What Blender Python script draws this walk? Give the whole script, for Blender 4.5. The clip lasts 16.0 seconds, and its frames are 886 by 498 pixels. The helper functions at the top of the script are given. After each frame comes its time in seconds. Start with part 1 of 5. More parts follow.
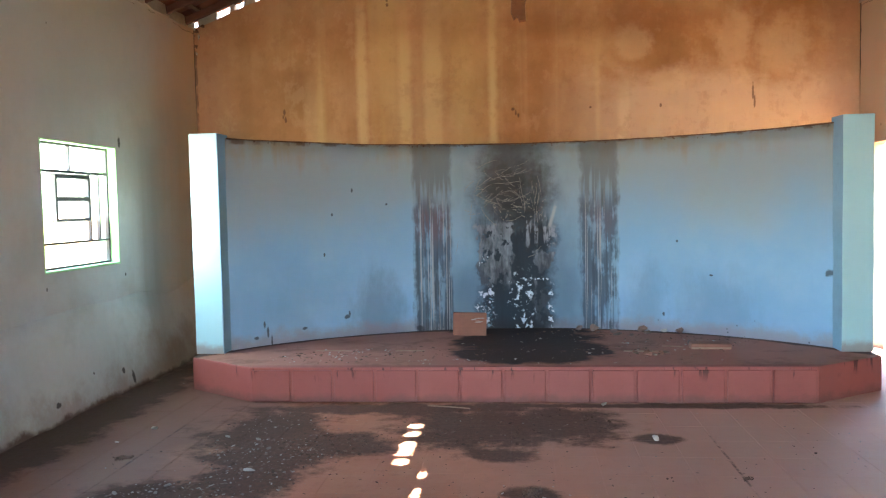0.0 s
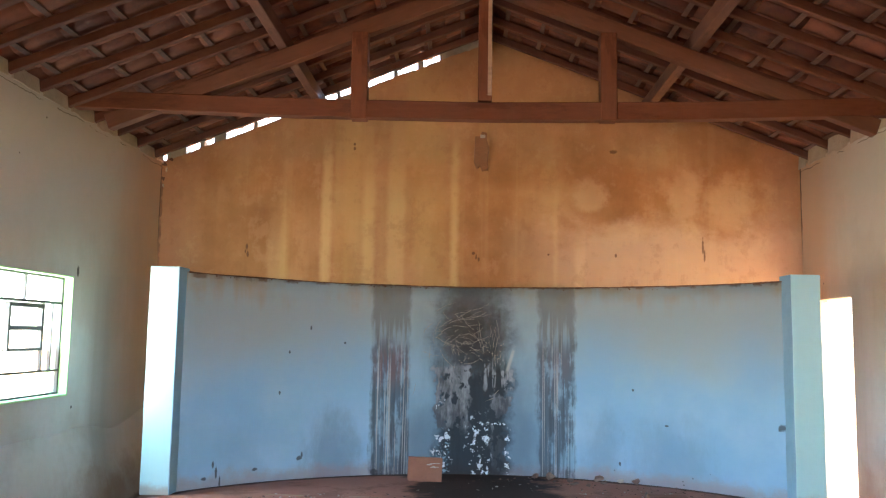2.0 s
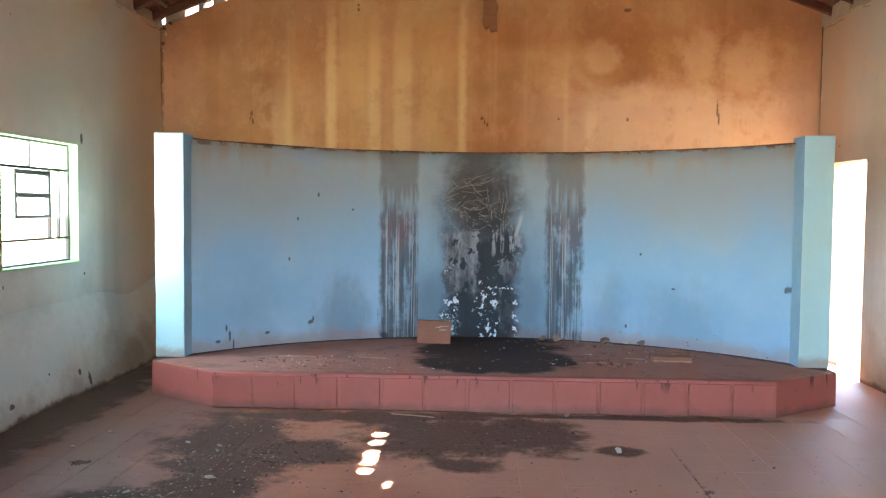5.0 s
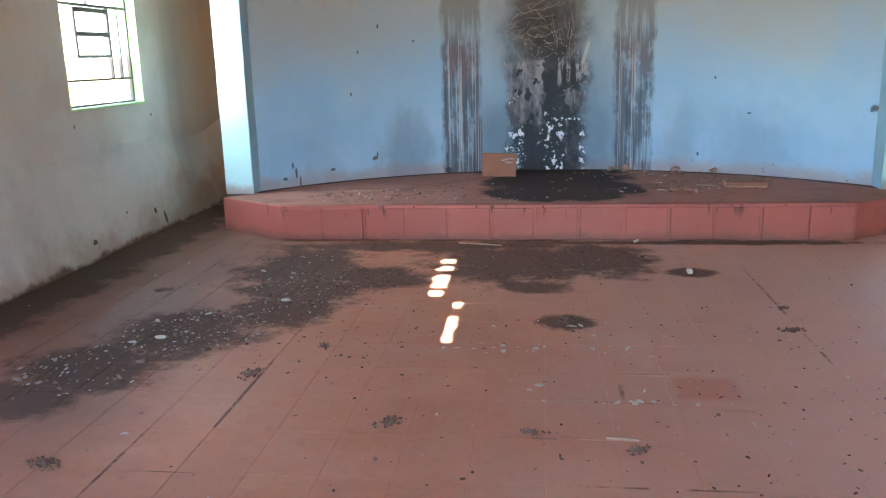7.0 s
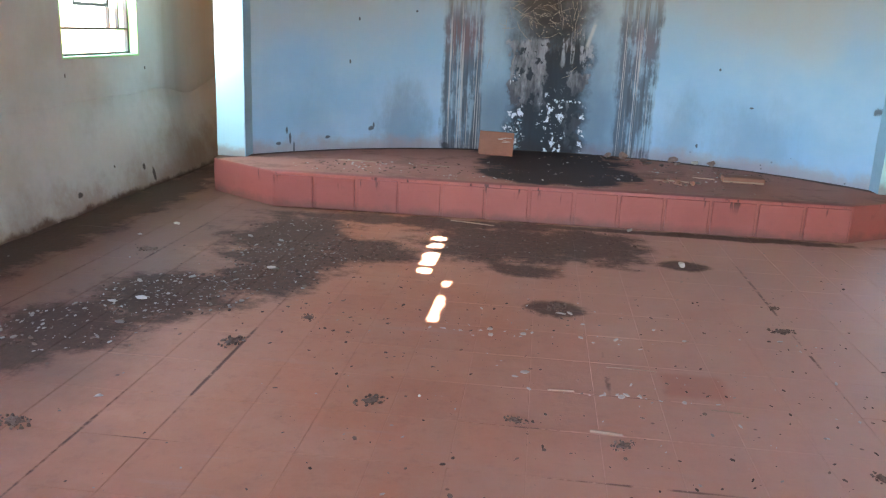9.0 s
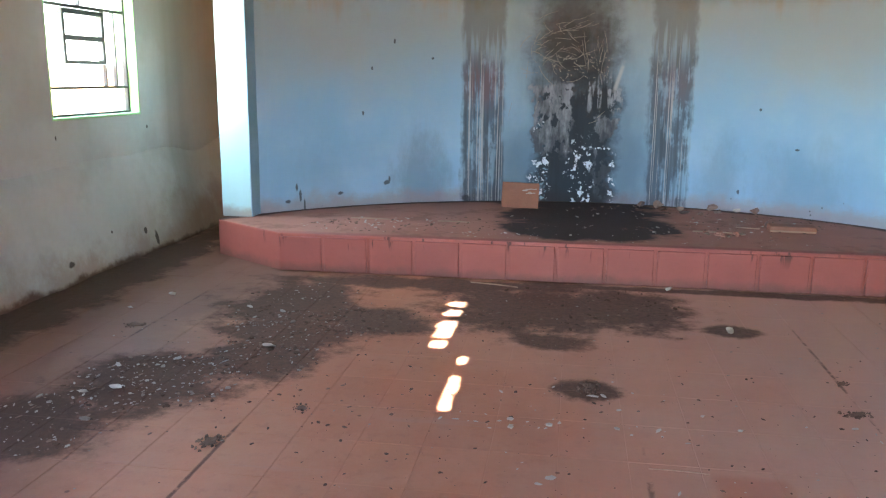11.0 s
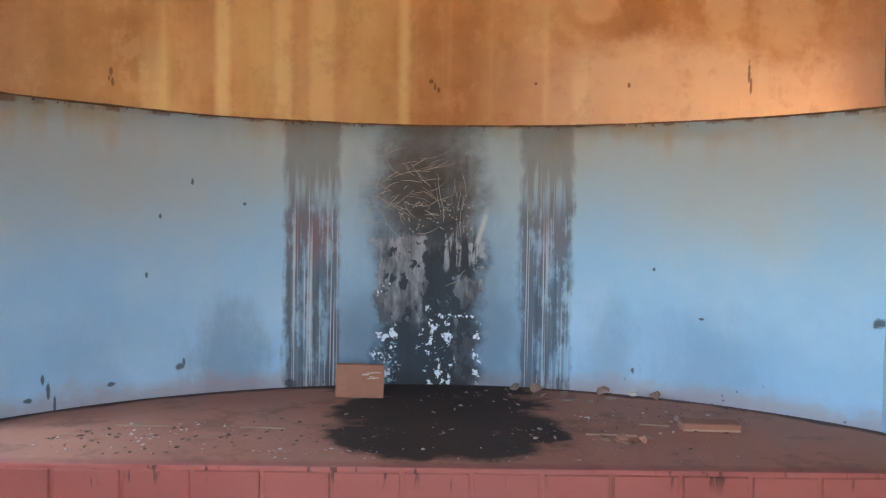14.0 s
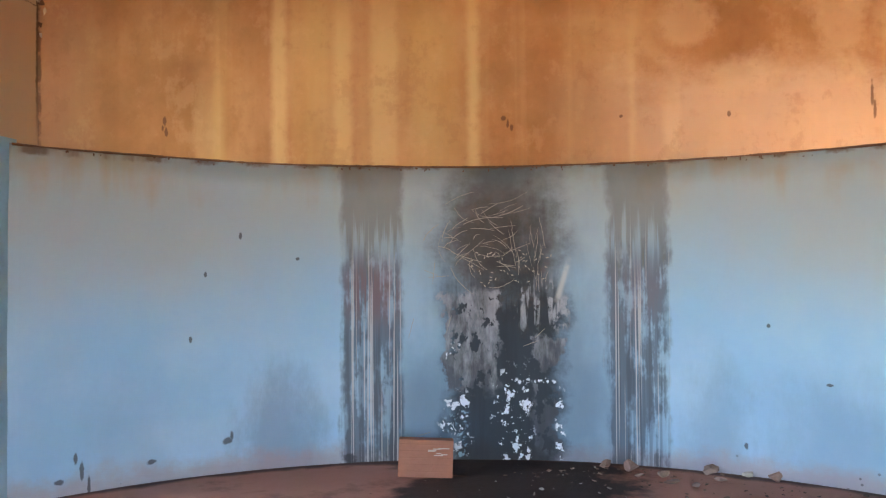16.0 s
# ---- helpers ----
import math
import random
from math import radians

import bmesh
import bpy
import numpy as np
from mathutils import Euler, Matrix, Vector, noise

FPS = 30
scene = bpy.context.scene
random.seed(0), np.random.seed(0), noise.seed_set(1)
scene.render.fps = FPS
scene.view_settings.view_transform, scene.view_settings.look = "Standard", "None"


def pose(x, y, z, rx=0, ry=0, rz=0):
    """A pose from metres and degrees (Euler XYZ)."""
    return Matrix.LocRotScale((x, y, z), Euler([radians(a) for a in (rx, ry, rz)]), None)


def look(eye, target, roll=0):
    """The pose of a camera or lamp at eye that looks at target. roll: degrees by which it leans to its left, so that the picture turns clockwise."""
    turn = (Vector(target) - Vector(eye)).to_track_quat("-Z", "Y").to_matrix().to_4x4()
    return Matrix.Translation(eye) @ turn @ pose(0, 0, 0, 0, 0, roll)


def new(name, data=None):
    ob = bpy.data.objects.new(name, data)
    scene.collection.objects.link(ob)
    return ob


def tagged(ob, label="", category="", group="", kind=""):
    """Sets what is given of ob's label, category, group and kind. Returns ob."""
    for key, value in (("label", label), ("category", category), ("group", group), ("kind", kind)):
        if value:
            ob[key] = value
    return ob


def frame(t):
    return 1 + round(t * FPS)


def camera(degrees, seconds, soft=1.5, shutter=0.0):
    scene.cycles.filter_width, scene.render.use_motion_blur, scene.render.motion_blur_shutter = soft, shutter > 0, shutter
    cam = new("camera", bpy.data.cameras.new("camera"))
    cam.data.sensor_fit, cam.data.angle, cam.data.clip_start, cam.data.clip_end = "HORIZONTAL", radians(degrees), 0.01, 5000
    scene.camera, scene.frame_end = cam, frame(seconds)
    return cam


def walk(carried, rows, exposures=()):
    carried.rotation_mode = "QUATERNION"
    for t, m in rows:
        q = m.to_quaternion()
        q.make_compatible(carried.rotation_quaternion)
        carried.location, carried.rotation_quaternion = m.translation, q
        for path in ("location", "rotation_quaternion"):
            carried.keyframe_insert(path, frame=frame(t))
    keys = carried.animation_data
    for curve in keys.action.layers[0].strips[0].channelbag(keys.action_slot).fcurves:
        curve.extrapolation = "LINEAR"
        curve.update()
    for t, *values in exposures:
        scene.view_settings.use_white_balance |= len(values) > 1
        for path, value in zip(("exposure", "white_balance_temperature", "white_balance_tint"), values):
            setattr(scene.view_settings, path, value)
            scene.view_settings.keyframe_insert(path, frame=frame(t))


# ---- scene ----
cam = camera(56.8, 16.0, soft=1.2)

PATH = [
    (0, (-0.014, -0.073, 1.444), (-0.206, 1.915, 1.335), -1.2),
    (0.5, (-0.097, -0.102, 1.47), (-0.26, 1.891, 1.43), -0.3),
    (1, (-0.125, -0.098, 1.482), (-0.235, 1.898, 1.541), 0.7),
    (1.5, (-0.115, -0.112, 1.503), (-0.213, 1.881, 1.643), 0.6),
    (2, (-0.13, -0.13, 1.529), (-0.193, 1.858, 1.741), 0.9),
    (2.5, (-0.105, -0.123, 1.528), (-0.149, 1.859, 1.792), 0.6),
    (3, (-0.09, -0.128, 1.557), (-0.137, 1.848, 1.859), 0.6),
    (3.5, (-0.077, -0.119, 1.535), (-0.144, 1.86, 1.811), 0.1),
    (4, (-0.086, -0.089, 1.52), (-0.16, 1.905, 1.651), 0.3),
    (6.5, (-0.071, -0.05, 1.344), (-0.241, 1.913, 1.003), -0.5),
    (7, (-0.104, -0.023, 1.308), (-0.347, 1.91, 0.852), -1.6),
    (7.5, (-0.129, -0.014, 1.297), (-0.373, 1.897, 0.762), 0.9),
    (8, (-0.136, 0.0, 1.313), (-0.322, 1.907, 0.742), 3.8),
    (10.5, (-0.115, 0.335, 1.299), (-0.378, 2.275, 0.89), -0.4),
    (11, (-0.096, 0.563, 1.31), (-0.395, 2.496, 0.898), 0.5),
    (11.5, (-0.152, 0.914, 1.356), (-0.335, 2.873, 0.997), 0.7),
    (12, (-0.194, 1.1, 1.399), (-0.267, 3.086, 1.171), 0.3),
    (12.5, (-0.13, 1.389, 1.416), (-0.225, 3.384, 1.309), -0.5),
    (13, (-0.081, 1.653, 1.386), (-0.16, 3.649, 1.284), 1.5),
    (13.5, (-0.068, 1.954, 1.396), (-0.113, 3.952, 1.311), 1.9),
    (14, (-0.014, 2.171, 1.381), (-0.003, 4.17, 1.306), 0.8),
    (14.5, (0.129, 2.377, 1.391), (0.063, 4.375, 1.331), 1.5),
    (15, (0.213, 2.477, 1.42), (0.036, 4.468, 1.359), 0.6),
    (15.5, (0.14, 2.605, 1.406), (-0.069, 4.594, 1.367), 1.0),
    (16, (0.081, 2.783, 1.428), (-0.129, 4.772, 1.461), -0.4),
]
walk(cam, [(t, look(eye, target, roll)) for t, eye, target, roll in PATH], [(0, 4.98, 6200, 9), (4, 5.18, 6250, 9), (6.5, 5.1, 6450, 11), (8, 5.22, 6500, 13), (11, 5.12, 6450, 10), (12, 4.95, 6400, 10), (13, 5.12, 6450, 12), (14, 5.2, 6500, 14), (16, 5.38, 6550, 16)])

# ---------- plan (metres) ----------
HALF = 3.33            # inner half width of the hall, west of the ridge
EAST = 3.22            # inner face of the east wall
GABLE = 8.18           # inner face of the end wall
BACK = -2.4            # inner face of the unseen wall behind, set to light the floor
EAVE = 3.296           # top of the long walls
PITCH = 0.384          # rise of the roof per metre
RIDGE = EAVE + PITCH * HALF
DAIS = 0.26            # height of the dais
ARC_R, ARC_Y, ARC_X = 3.17, 4.49, -0.02   # curved screen wall
SCREEN_TOP = 2.0

# ---------- light ----------
SUN_X, SUN_Y = 0.14, 0.09
sun = new("sun", bpy.data.lights.new("sun", "SUN"))
sun.data.energy, sun.data.angle, sun.data.color = 4.5, radians(0.6), (1.0, 0.95, 0.86)
sun.matrix_world = look((SUN_X * 20, SUN_Y * 20, 20), (0, 0, 0))
glow = new("window_daylight", bpy.data.lights.new("window_daylight", "AREA"))
glow.data.shape, glow.data.size, glow.data.size_y = "RECTANGLE", 0.90, 1.06
glow.data.energy, glow.data.color = 2.6, (0.76, 0.92, 1.0)
glow.matrix_world = look((-HALF - 0.15, 5.895, 1.49), (0.0, 5.895, 3.50))
world = bpy.data.worlds.new("sky")
scene.world = world
world.use_nodes = True
sky = world.node_tree.nodes.new("ShaderNodeTexSky")
sky.sky_type, sky.sun_disc = "NISHITA", False
sky.sun_elevation, sky.sun_rotation = radians(81.4), math.atan2(SUN_X, SUN_Y)
world.node_tree.links.new(sky.outputs[0], world.node_tree.nodes["Background"].inputs[0])
world.node_tree.nodes["Background"].inputs[1].default_value = 0.15


# ---------- material helpers ----------
def put(nt, sock, v):
    if isinstance(v, bpy.types.NodeSocket):
        nt.links.new(v, sock)
    else:
        if sock.type == "RGBA" and len(v) == 3:
            v = (*v, 1.0)
        sock.default_value = v


def mth(nt, op, a, b=0.0, clamp=False):
    n = nt.nodes.new("ShaderNodeMath")
    n.operation, n.use_clamp = op, clamp
    put(nt, n.inputs[0], a)
    put(nt, n.inputs[1], b)
    return n.outputs[0]


def mixc(nt, fac, a, b, mode="MIX"):
    n = nt.nodes.new("ShaderNodeMix")
    n.data_type, n.blend_type = "RGBA", mode
    put(nt, n.inputs[0], fac)
    put(nt, n.inputs[6], a)
    put(nt, n.inputs[7], b)
    return n.outputs[2]


def noi(nt, vec, scale=1.0, detail=4.0, rough=0.55, stretch=None, shift=(0, 0, 0)):
    if stretch or shift != (0, 0, 0):
        m = nt.nodes.new("ShaderNodeMapping")
        put(nt, m.inputs[0], vec)
        m.inputs["Scale"].default_value = stretch or (1, 1, 1)
        m.inputs["Location"].default_value = shift
        vec = m.outputs[0]
    n = nt.nodes.new("ShaderNodeTexNoise")
    put(nt, n.inputs["Vector"], vec)
    n.inputs["Scale"].default_value = scale
    n.inputs["Detail"].default_value = detail
    n.inputs["Roughness"].default_value = rough
    return n.outputs[0]


def step(nt, v, lo, hi):
    """0 below lo, 1 above hi, smooth between; turned round where lo > hi."""
    n = nt.nodes.new("ShaderNodeMapRange")
    n.interpolation_type = "SMOOTHSTEP"
    put(nt, n.inputs[0], v)
    n.inputs[1].default_value, n.inputs[2].default_value = min(lo, hi), max(lo, hi)
    n.inputs[3].default_value, n.inputs[4].default_value = (0, 1) if lo < hi else (1, 0)
    return n.outputs[0]


def ramp(nt, fac, stops):
    n = nt.nodes.new("ShaderNodeValToRGB")
    put(nt, n.inputs[0], fac)
    while len(n.color_ramp.elements) < len(stops):
        n.color_ramp.elements.new(0.5)
    for e, (p, c) in zip(n.color_ramp.elements, stops):
        e.position, e.color = p, (*c, 1.0)
    return n.outputs[0]


def specks(nt, vec, scale, size, share):
    """Small round marks in a share of the cells."""
    n = nt.nodes.new("ShaderNodeTexVoronoi")
    put(nt, n.inputs["Vector"], vec)
    n.inputs["Scale"].default_value = scale
    some = nt.nodes.new("ShaderNodeSeparateColor")
    nt.links.new(n.outputs["Color"], some.inputs[0])
    return mth(nt, "MULTIPLY", step(nt, n.outputs["Distance"], size, size * 0.6), mth(nt, "LESS_THAN", some.outputs[0], share))


def both(nt, *masks):
    out = masks[0]
    for m in masks[1:]:
        out = mth(nt, "MULTIPLY", out, m)
    return out


def either(nt, *masks):
    out = masks[0]
    for m in masks[1:]:
        out = mth(nt, "MAXIMUM", out, m)
    return out


def band(nt, v, lo, hi, soft):
    return both(nt, step(nt, v, lo - soft, lo + soft), step(nt, v, hi + soft, hi - soft))


def spot(nt, u, v, cu, cv, ru, rv, warp=0.0, soft=0.35):
    """An uneven blot round (cu, cv) in the plane of u and v."""
    a = mth(nt, "DIVIDE", mth(nt, "SUBTRACT", u, cu), ru)
    b = mth(nt, "DIVIDE", mth(nt, "SUBTRACT", v, cv), rv)
    d = mth(nt, "SQRT", mth(nt, "ADD", mth(nt, "MULTIPLY", a, a), mth(nt, "MULTIPLY", b, b)))
    if not isinstance(warp, float):
        d = mth(nt, "ADD", d, warp)
    return step(nt, d, 1.0 + soft, 1.0 - soft)


def fresh(name, rough=0.8, spec=0.3, metal=0.0):
    m = bpy.data.materials.new(name)
    m.use_nodes = True
    nt = m.node_tree
    b = nt.nodes["Principled BSDF"]
    b.inputs["Roughness"].default_value = rough
    b.inputs["Specular IOR Level"].default_value = spec
    b.inputs["Metallic"].default_value = metal
    return m, nt, b


def place(nt, uv=False):
    tc = nt.nodes.new("ShaderNodeTexCoord")
    vec = tc.outputs["UV" if uv else "Object"]
    s = nt.nodes.new("ShaderNodeSeparateXYZ")
    nt.links.new(vec, s.inputs[0])
    return vec, s.outputs[0], s.outputs[1], s.outputs[2]


def world_place(nt):
    g = nt.nodes.new("ShaderNodeNewGeometry")
    s = nt.nodes.new("ShaderNodeSeparateXYZ")
    nt.links.new(g.outputs["Position"], s.inputs[0])
    return g.outputs["Position"], s.outputs[0], s.outputs[1], s.outputs[2]


def relief(nt, b, height, strength=0.3, depth=0.01):
    n = nt.nodes.new("ShaderNodeBump")
    n.inputs["Strength"].default_value = strength
    n.inputs["Distance"].default_value = depth
    put(nt, n.inputs["Height"], height)
    nt.links.new(n.outputs[0], b.inputs["Normal"])


def by_object(nt):
    return nt.nodes.new("ShaderNodeObjectInfo").outputs["Random"]


# ---------- materials ----------
def plaster_wall(name, tint, dirt_seed):
    """Limewashed side wall: soft stains, red mud splashed up from the floor, soot and holes."""
    m, nt, b = fresh(name, 0.9, 0.2)
    vec, x, y, z = world_place(nt)
    cloud = noi(nt, vec, 0.9, 5, 0.6, shift=(dirt_seed, 0, 0))
    fine = noi(nt, vec, 14, 5, 0.6)
    col = mixc(nt, step(nt, cloud, 0.3, 0.7), tint, [c * 0.86 for c in tint])
    col = mixc(nt, mth(nt, "MULTIPLY", step(nt, fine, 0.4, 0.75), 0.12), col, (0.42, 0.36, 0.28))
    # dust runs from the roof, with the warm light of the upper wall put in
    run = noi(nt, vec, 1.0, 4, 0.6, stretch=(3.0, 3.0, 0.22), shift=(dirt_seed, 2, 0))
    high = step(nt, mth(nt, "ADD", z, mth(nt, "MULTIPLY", run, 1.6)), 1.5, 3.2)
    col = mixc(nt, mth(nt, "MULTIPLY", high, 0.55), col, (0.48, 0.41, 0.27))
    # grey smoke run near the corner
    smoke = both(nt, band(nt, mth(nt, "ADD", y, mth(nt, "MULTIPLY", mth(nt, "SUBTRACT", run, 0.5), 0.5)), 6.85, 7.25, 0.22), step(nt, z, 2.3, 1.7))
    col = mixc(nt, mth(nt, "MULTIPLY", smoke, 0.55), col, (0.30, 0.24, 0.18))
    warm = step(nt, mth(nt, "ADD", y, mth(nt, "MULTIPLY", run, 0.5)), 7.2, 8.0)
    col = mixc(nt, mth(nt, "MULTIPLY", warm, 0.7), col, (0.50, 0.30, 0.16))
    # damp cloud below the window
    damp = noi(nt, vec, 1.3, 5, 0.6, shift=(0, 3 + dirt_seed, 1))
    col = mixc(nt, mth(nt, "MULTIPLY", both(nt, step(nt, damp, 0.48, 0.62), step(nt, z, 1.1, 0.6)), 0.35), col, (0.36, 0.33, 0.27))
    # red mud along the foot
    foot = mth(nt, "ADD", z, mth(nt, "MULTIPLY", noi(nt, vec, 1.8, 6, 0.7), -0.75))
    mud = step(nt, foot, -0.12, -0.36)
    col = mixc(nt, mth(nt, "MULTIPLY", mud, 0.55), col, (0.30, 0.16, 0.09))
    # brown splashes low down by the corner
    low = step(nt, mth(nt, "ADD", z, mth(nt, "MULTIPLY", noi(nt, vec, 2.4, 6, 0.7, shift=(1, 4, dirt_seed)), -0.9)), 0.10, -0.28)
    col = mixc(nt, mth(nt, "MULTIPLY", both(nt, low, step(nt, y, 5.6, 6.9)), 0.6), col, (0.27, 0.15, 0.09))
    crust = step(nt, mth(nt, "ADD", z, mth(nt, "MULTIPLY", noi(nt, vec, 3.0, 5, 0.7), -0.16)), -0.03, -0.075)
    col = mixc(nt, mth(nt, "MULTIPLY", crust, 0.9), col, (0.11, 0.055, 0.035))
    blur = noi(nt, vec, 1.1, 5, 0.62, shift=(2, dirt_seed, 5))
    col = mixc(nt, mth(nt, "MULTIPLY", step(nt, blur, 0.50, 0.64), 0.30), col, (0.40, 0.34, 0.25))
    warp = mth(nt, "MULTIPLY", mth(nt, "SUBTRACT", noi(nt, vec, 20, 3), 0.5), 1.8)
    holes = [(6.50, 0.914, 0.014, 0.014), (5.352, 0.906, 0.010, 0.016), (6.178, 0.165, 0.022, 0.022), (6.31, 0.085, 0.018, 0.05), (5.74, 0.233, 0.012, 0.012), (6.478, 1.998, 0.022, 0.048), (7.80, 0.10, 0.06, 0.09), (5.2, 0.12, 0.03, 0.02)]
    marks = either(nt, *[spot(nt, y, z, a, c, ru, rv, warp, 0.3) for a, c, ru, rv in holes], specks(nt, vec, 2.6, 0.028, 0.4))
    col = mixc(nt, mth(nt, "MULTIPLY", marks, 0.85), col, (0.05, 0.035, 0.025))
    wob = mth(nt, "ADD", z, mth(nt, "MULTIPLY", mth(nt, "SUBTRACT", noi(nt, vec, 5, 5, 0.7), 0.5), 0.09))
    split = both(nt, band(nt, wob, 3.240, 3.246, 0.004), step(nt, noi(nt, vec, 2.2, 3), 0.46, 0.52))
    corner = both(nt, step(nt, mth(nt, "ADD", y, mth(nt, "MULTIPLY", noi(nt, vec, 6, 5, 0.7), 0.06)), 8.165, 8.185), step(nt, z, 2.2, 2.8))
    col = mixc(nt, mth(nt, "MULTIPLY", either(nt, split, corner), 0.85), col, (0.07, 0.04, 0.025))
    put(nt, b.inputs["Base Color"], col)
    relief(nt, b, mth(nt, "ADD", cloud, mth(nt, "MULTIPLY", fine, 0.25)), 0.25, 0.02)
    return m


def orange_wall():
    """Ochre-orange limewash on the gable, streaked by rain."""
    m, nt, b = fresh("orange_limewash", 0.88, 0.25)
    vec, x, y, z = world_place(nt)
    cloud = noi(nt, vec, 1.1, 6, 0.62, stretch=(1, 0.1, 1.0))
    fine = noi(nt, vec, 9, 6, 0.65, stretch=(1, 0.1, 1))
    col = ramp(nt, cloud, [(0.30, (0.32, 0.142, 0.052)), (0.5, (0.44, 0.212, 0.078)), (0.72, (0.57, 0.32, 0.14))])
    run = noi(nt, vec, 1.0, 3, 0.5, stretch=(2.6, 0.1, 0.10), shift=(1.7, 0, 0))
    left = step(nt, mth(nt, "ADD", x, mth(nt, "MULTIPLY", cloud, 0.6)), 0.6, -0.6)
    col = mixc(nt, mth(nt, "MULTIPLY", both(nt, step(nt, run, 0.48, 0.64), left), 0.42), col, (0.58, 0.40, 0.13))
    col = mixc(nt, mth(nt, "MULTIPLY", step(nt, run, 0.47, 0.36), 0.40), col, (0.36, 0.165, 0.06))
    tide = noi(nt, vec, 1.0, 4, 0.6, stretch=(1.3, 0.1, 0.25), shift=(6.1, 0, 1))
    col = mixc(nt, mth(nt, "MULTIPLY", step(nt, tide, 0.50, 0.62), 0.28), col, (0.60, 0.38, 0.17))
    thin = noi(nt, vec, 1.0, 3, 0.5, stretch=(9, 0.1, 0.14))
    col = mixc(nt, mth(nt, "MULTIPLY", step(nt, thin, 0.58, 0.72), 0.16), col, (0.66, 0.42, 0.18))
    for cx, w, top, k in ((-1.60, 0.05, 3.7, 0.6), (-0.88, 0.09, 3.6, 0.5), (-1.16, 0.06, 3.5, 0.45), (-0.28, 0.035, 3.75, 0.75), (0.75, 0.016, 3.15, 0.5), (1.0, 0.05, 2.75, 0.6), (-2.1, 0.10, 2.9, 0.25)):
        wob = mth(nt, "ADD", x, mth(nt, "MULTIPLY", mth(nt, "SUBTRACT", fine, 0.5), 0.06))
        col = mixc(nt, mth(nt, "MULTIPLY", both(nt, band(nt, wob, cx - w, cx + w, 0.03), step(nt, z, top, top - 0.5)), k), col, (0.66, 0.45, 0.20))
    pale = noi(nt, vec, 1.6, 6, 0.65, stretch=(1, 0.1, 1.3), shift=(4, 0, 2.5))
    # pale patches low on the right, with the doorway's white light put in
    low = both(nt, step(nt, mth(nt, "ADD", z, mth(nt, "MULTIPLY", pale, -1.1)), 2.30, 1.85), step(nt, x, 0.1, 1.1))
    col = mixc(nt, mth(nt, "MULTIPLY", low, 0.52), col, (0.74, 0.54, 0.35))
    old = mth(nt, "MULTIPLY", mth(nt, "SUBTRACT", fine, 0.5), 1.2)
    patch = either(nt, spot(nt, x, z, 1.10, 2.98, 0.17, 0.17, old, 0.3), spot(nt, x, z, 2.05, 2.98, 0.16, 0.28, old, 0.3), spot(nt, x, z, 2.5, 2.9, 0.25, 0.25, old, 0.4), spot(nt, x, z, 1.45, 2.6, 0.2, 0.12, old, 0.4))
    col = mixc(nt, mth(nt, "MULTIPLY", patch, 0.5), col, (0.66, 0.43, 0.23))
    blot = both(nt, step(nt, noi(nt, vec, 2.3, 5, 0.6, stretch=(1, 0.1, 1), shift=(9, 0, 1)), 0.56, 0.66), step(nt, x, 0.2, 0.9))
    col = mixc(nt, mth(nt, "MULTIPLY", blot, 0.34), col, (0.68, 0.43, 0.22))
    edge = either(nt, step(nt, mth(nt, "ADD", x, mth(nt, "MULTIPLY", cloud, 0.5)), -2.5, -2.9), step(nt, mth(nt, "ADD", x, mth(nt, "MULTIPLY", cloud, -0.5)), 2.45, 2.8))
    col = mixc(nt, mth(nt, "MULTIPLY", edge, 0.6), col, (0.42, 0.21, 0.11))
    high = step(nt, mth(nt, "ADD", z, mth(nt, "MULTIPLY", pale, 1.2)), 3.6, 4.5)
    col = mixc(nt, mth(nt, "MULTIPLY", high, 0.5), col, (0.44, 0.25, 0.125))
    mottle = noi(nt, vec, 5.5, 6, 0.7, stretch=(1, 0.1, 0.8), shift=(3, 0, 8))
    col = mixc(nt, mth(nt, "MULTIPLY", step(nt, mottle, 0.52, 0.64), 0.22), col, (0.62, 0.38, 0.18))
    col = mixc(nt, mth(nt, "MULTIPLY", step(nt, mottle, 0.46, 0.36), 0.22), col, (0.30, 0.13, 0.05))
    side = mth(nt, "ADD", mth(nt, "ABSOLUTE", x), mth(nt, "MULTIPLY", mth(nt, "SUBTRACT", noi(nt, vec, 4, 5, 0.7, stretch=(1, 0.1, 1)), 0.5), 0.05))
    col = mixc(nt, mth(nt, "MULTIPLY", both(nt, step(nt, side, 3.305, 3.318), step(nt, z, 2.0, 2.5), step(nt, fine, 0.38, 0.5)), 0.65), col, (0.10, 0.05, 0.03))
    col = mixc(nt, mth(nt, "MULTIPLY", step(nt, fine, 0.55, 0.8), 0.2), col, (0.30, 0.12, 0.04))
    warp = mth(nt, "MULTIPLY", mth(nt, "SUBTRACT", noi(nt, vec, 22, 3), 0.5), 1.8)
    dark = [(-2.41, 2.41, 0.013, 0.035), (-2.40, 2.34, 0.010, 0.035), (-2.425, 2.37, 0.008, 0.02), (-0.08, 2.375, 0.016, 0.020), (-0.03, 2.31, 0.012, 0.020), (-0.055, 2.34, 0.008, 0.03), (0.68, 2.37, 0.012, 0.010),
            (1.36, 2.37, 0.012, 0.018), (2.235, 2.47, 0.010, 0.08), (2.25, 2.38, 0.010, 0.05), (1.34, 3.44, 0.035, 0.018), (-1.326, 3.45, 0.015, 0.02), (-1.326, 3.50, 0.012, 0.015)]
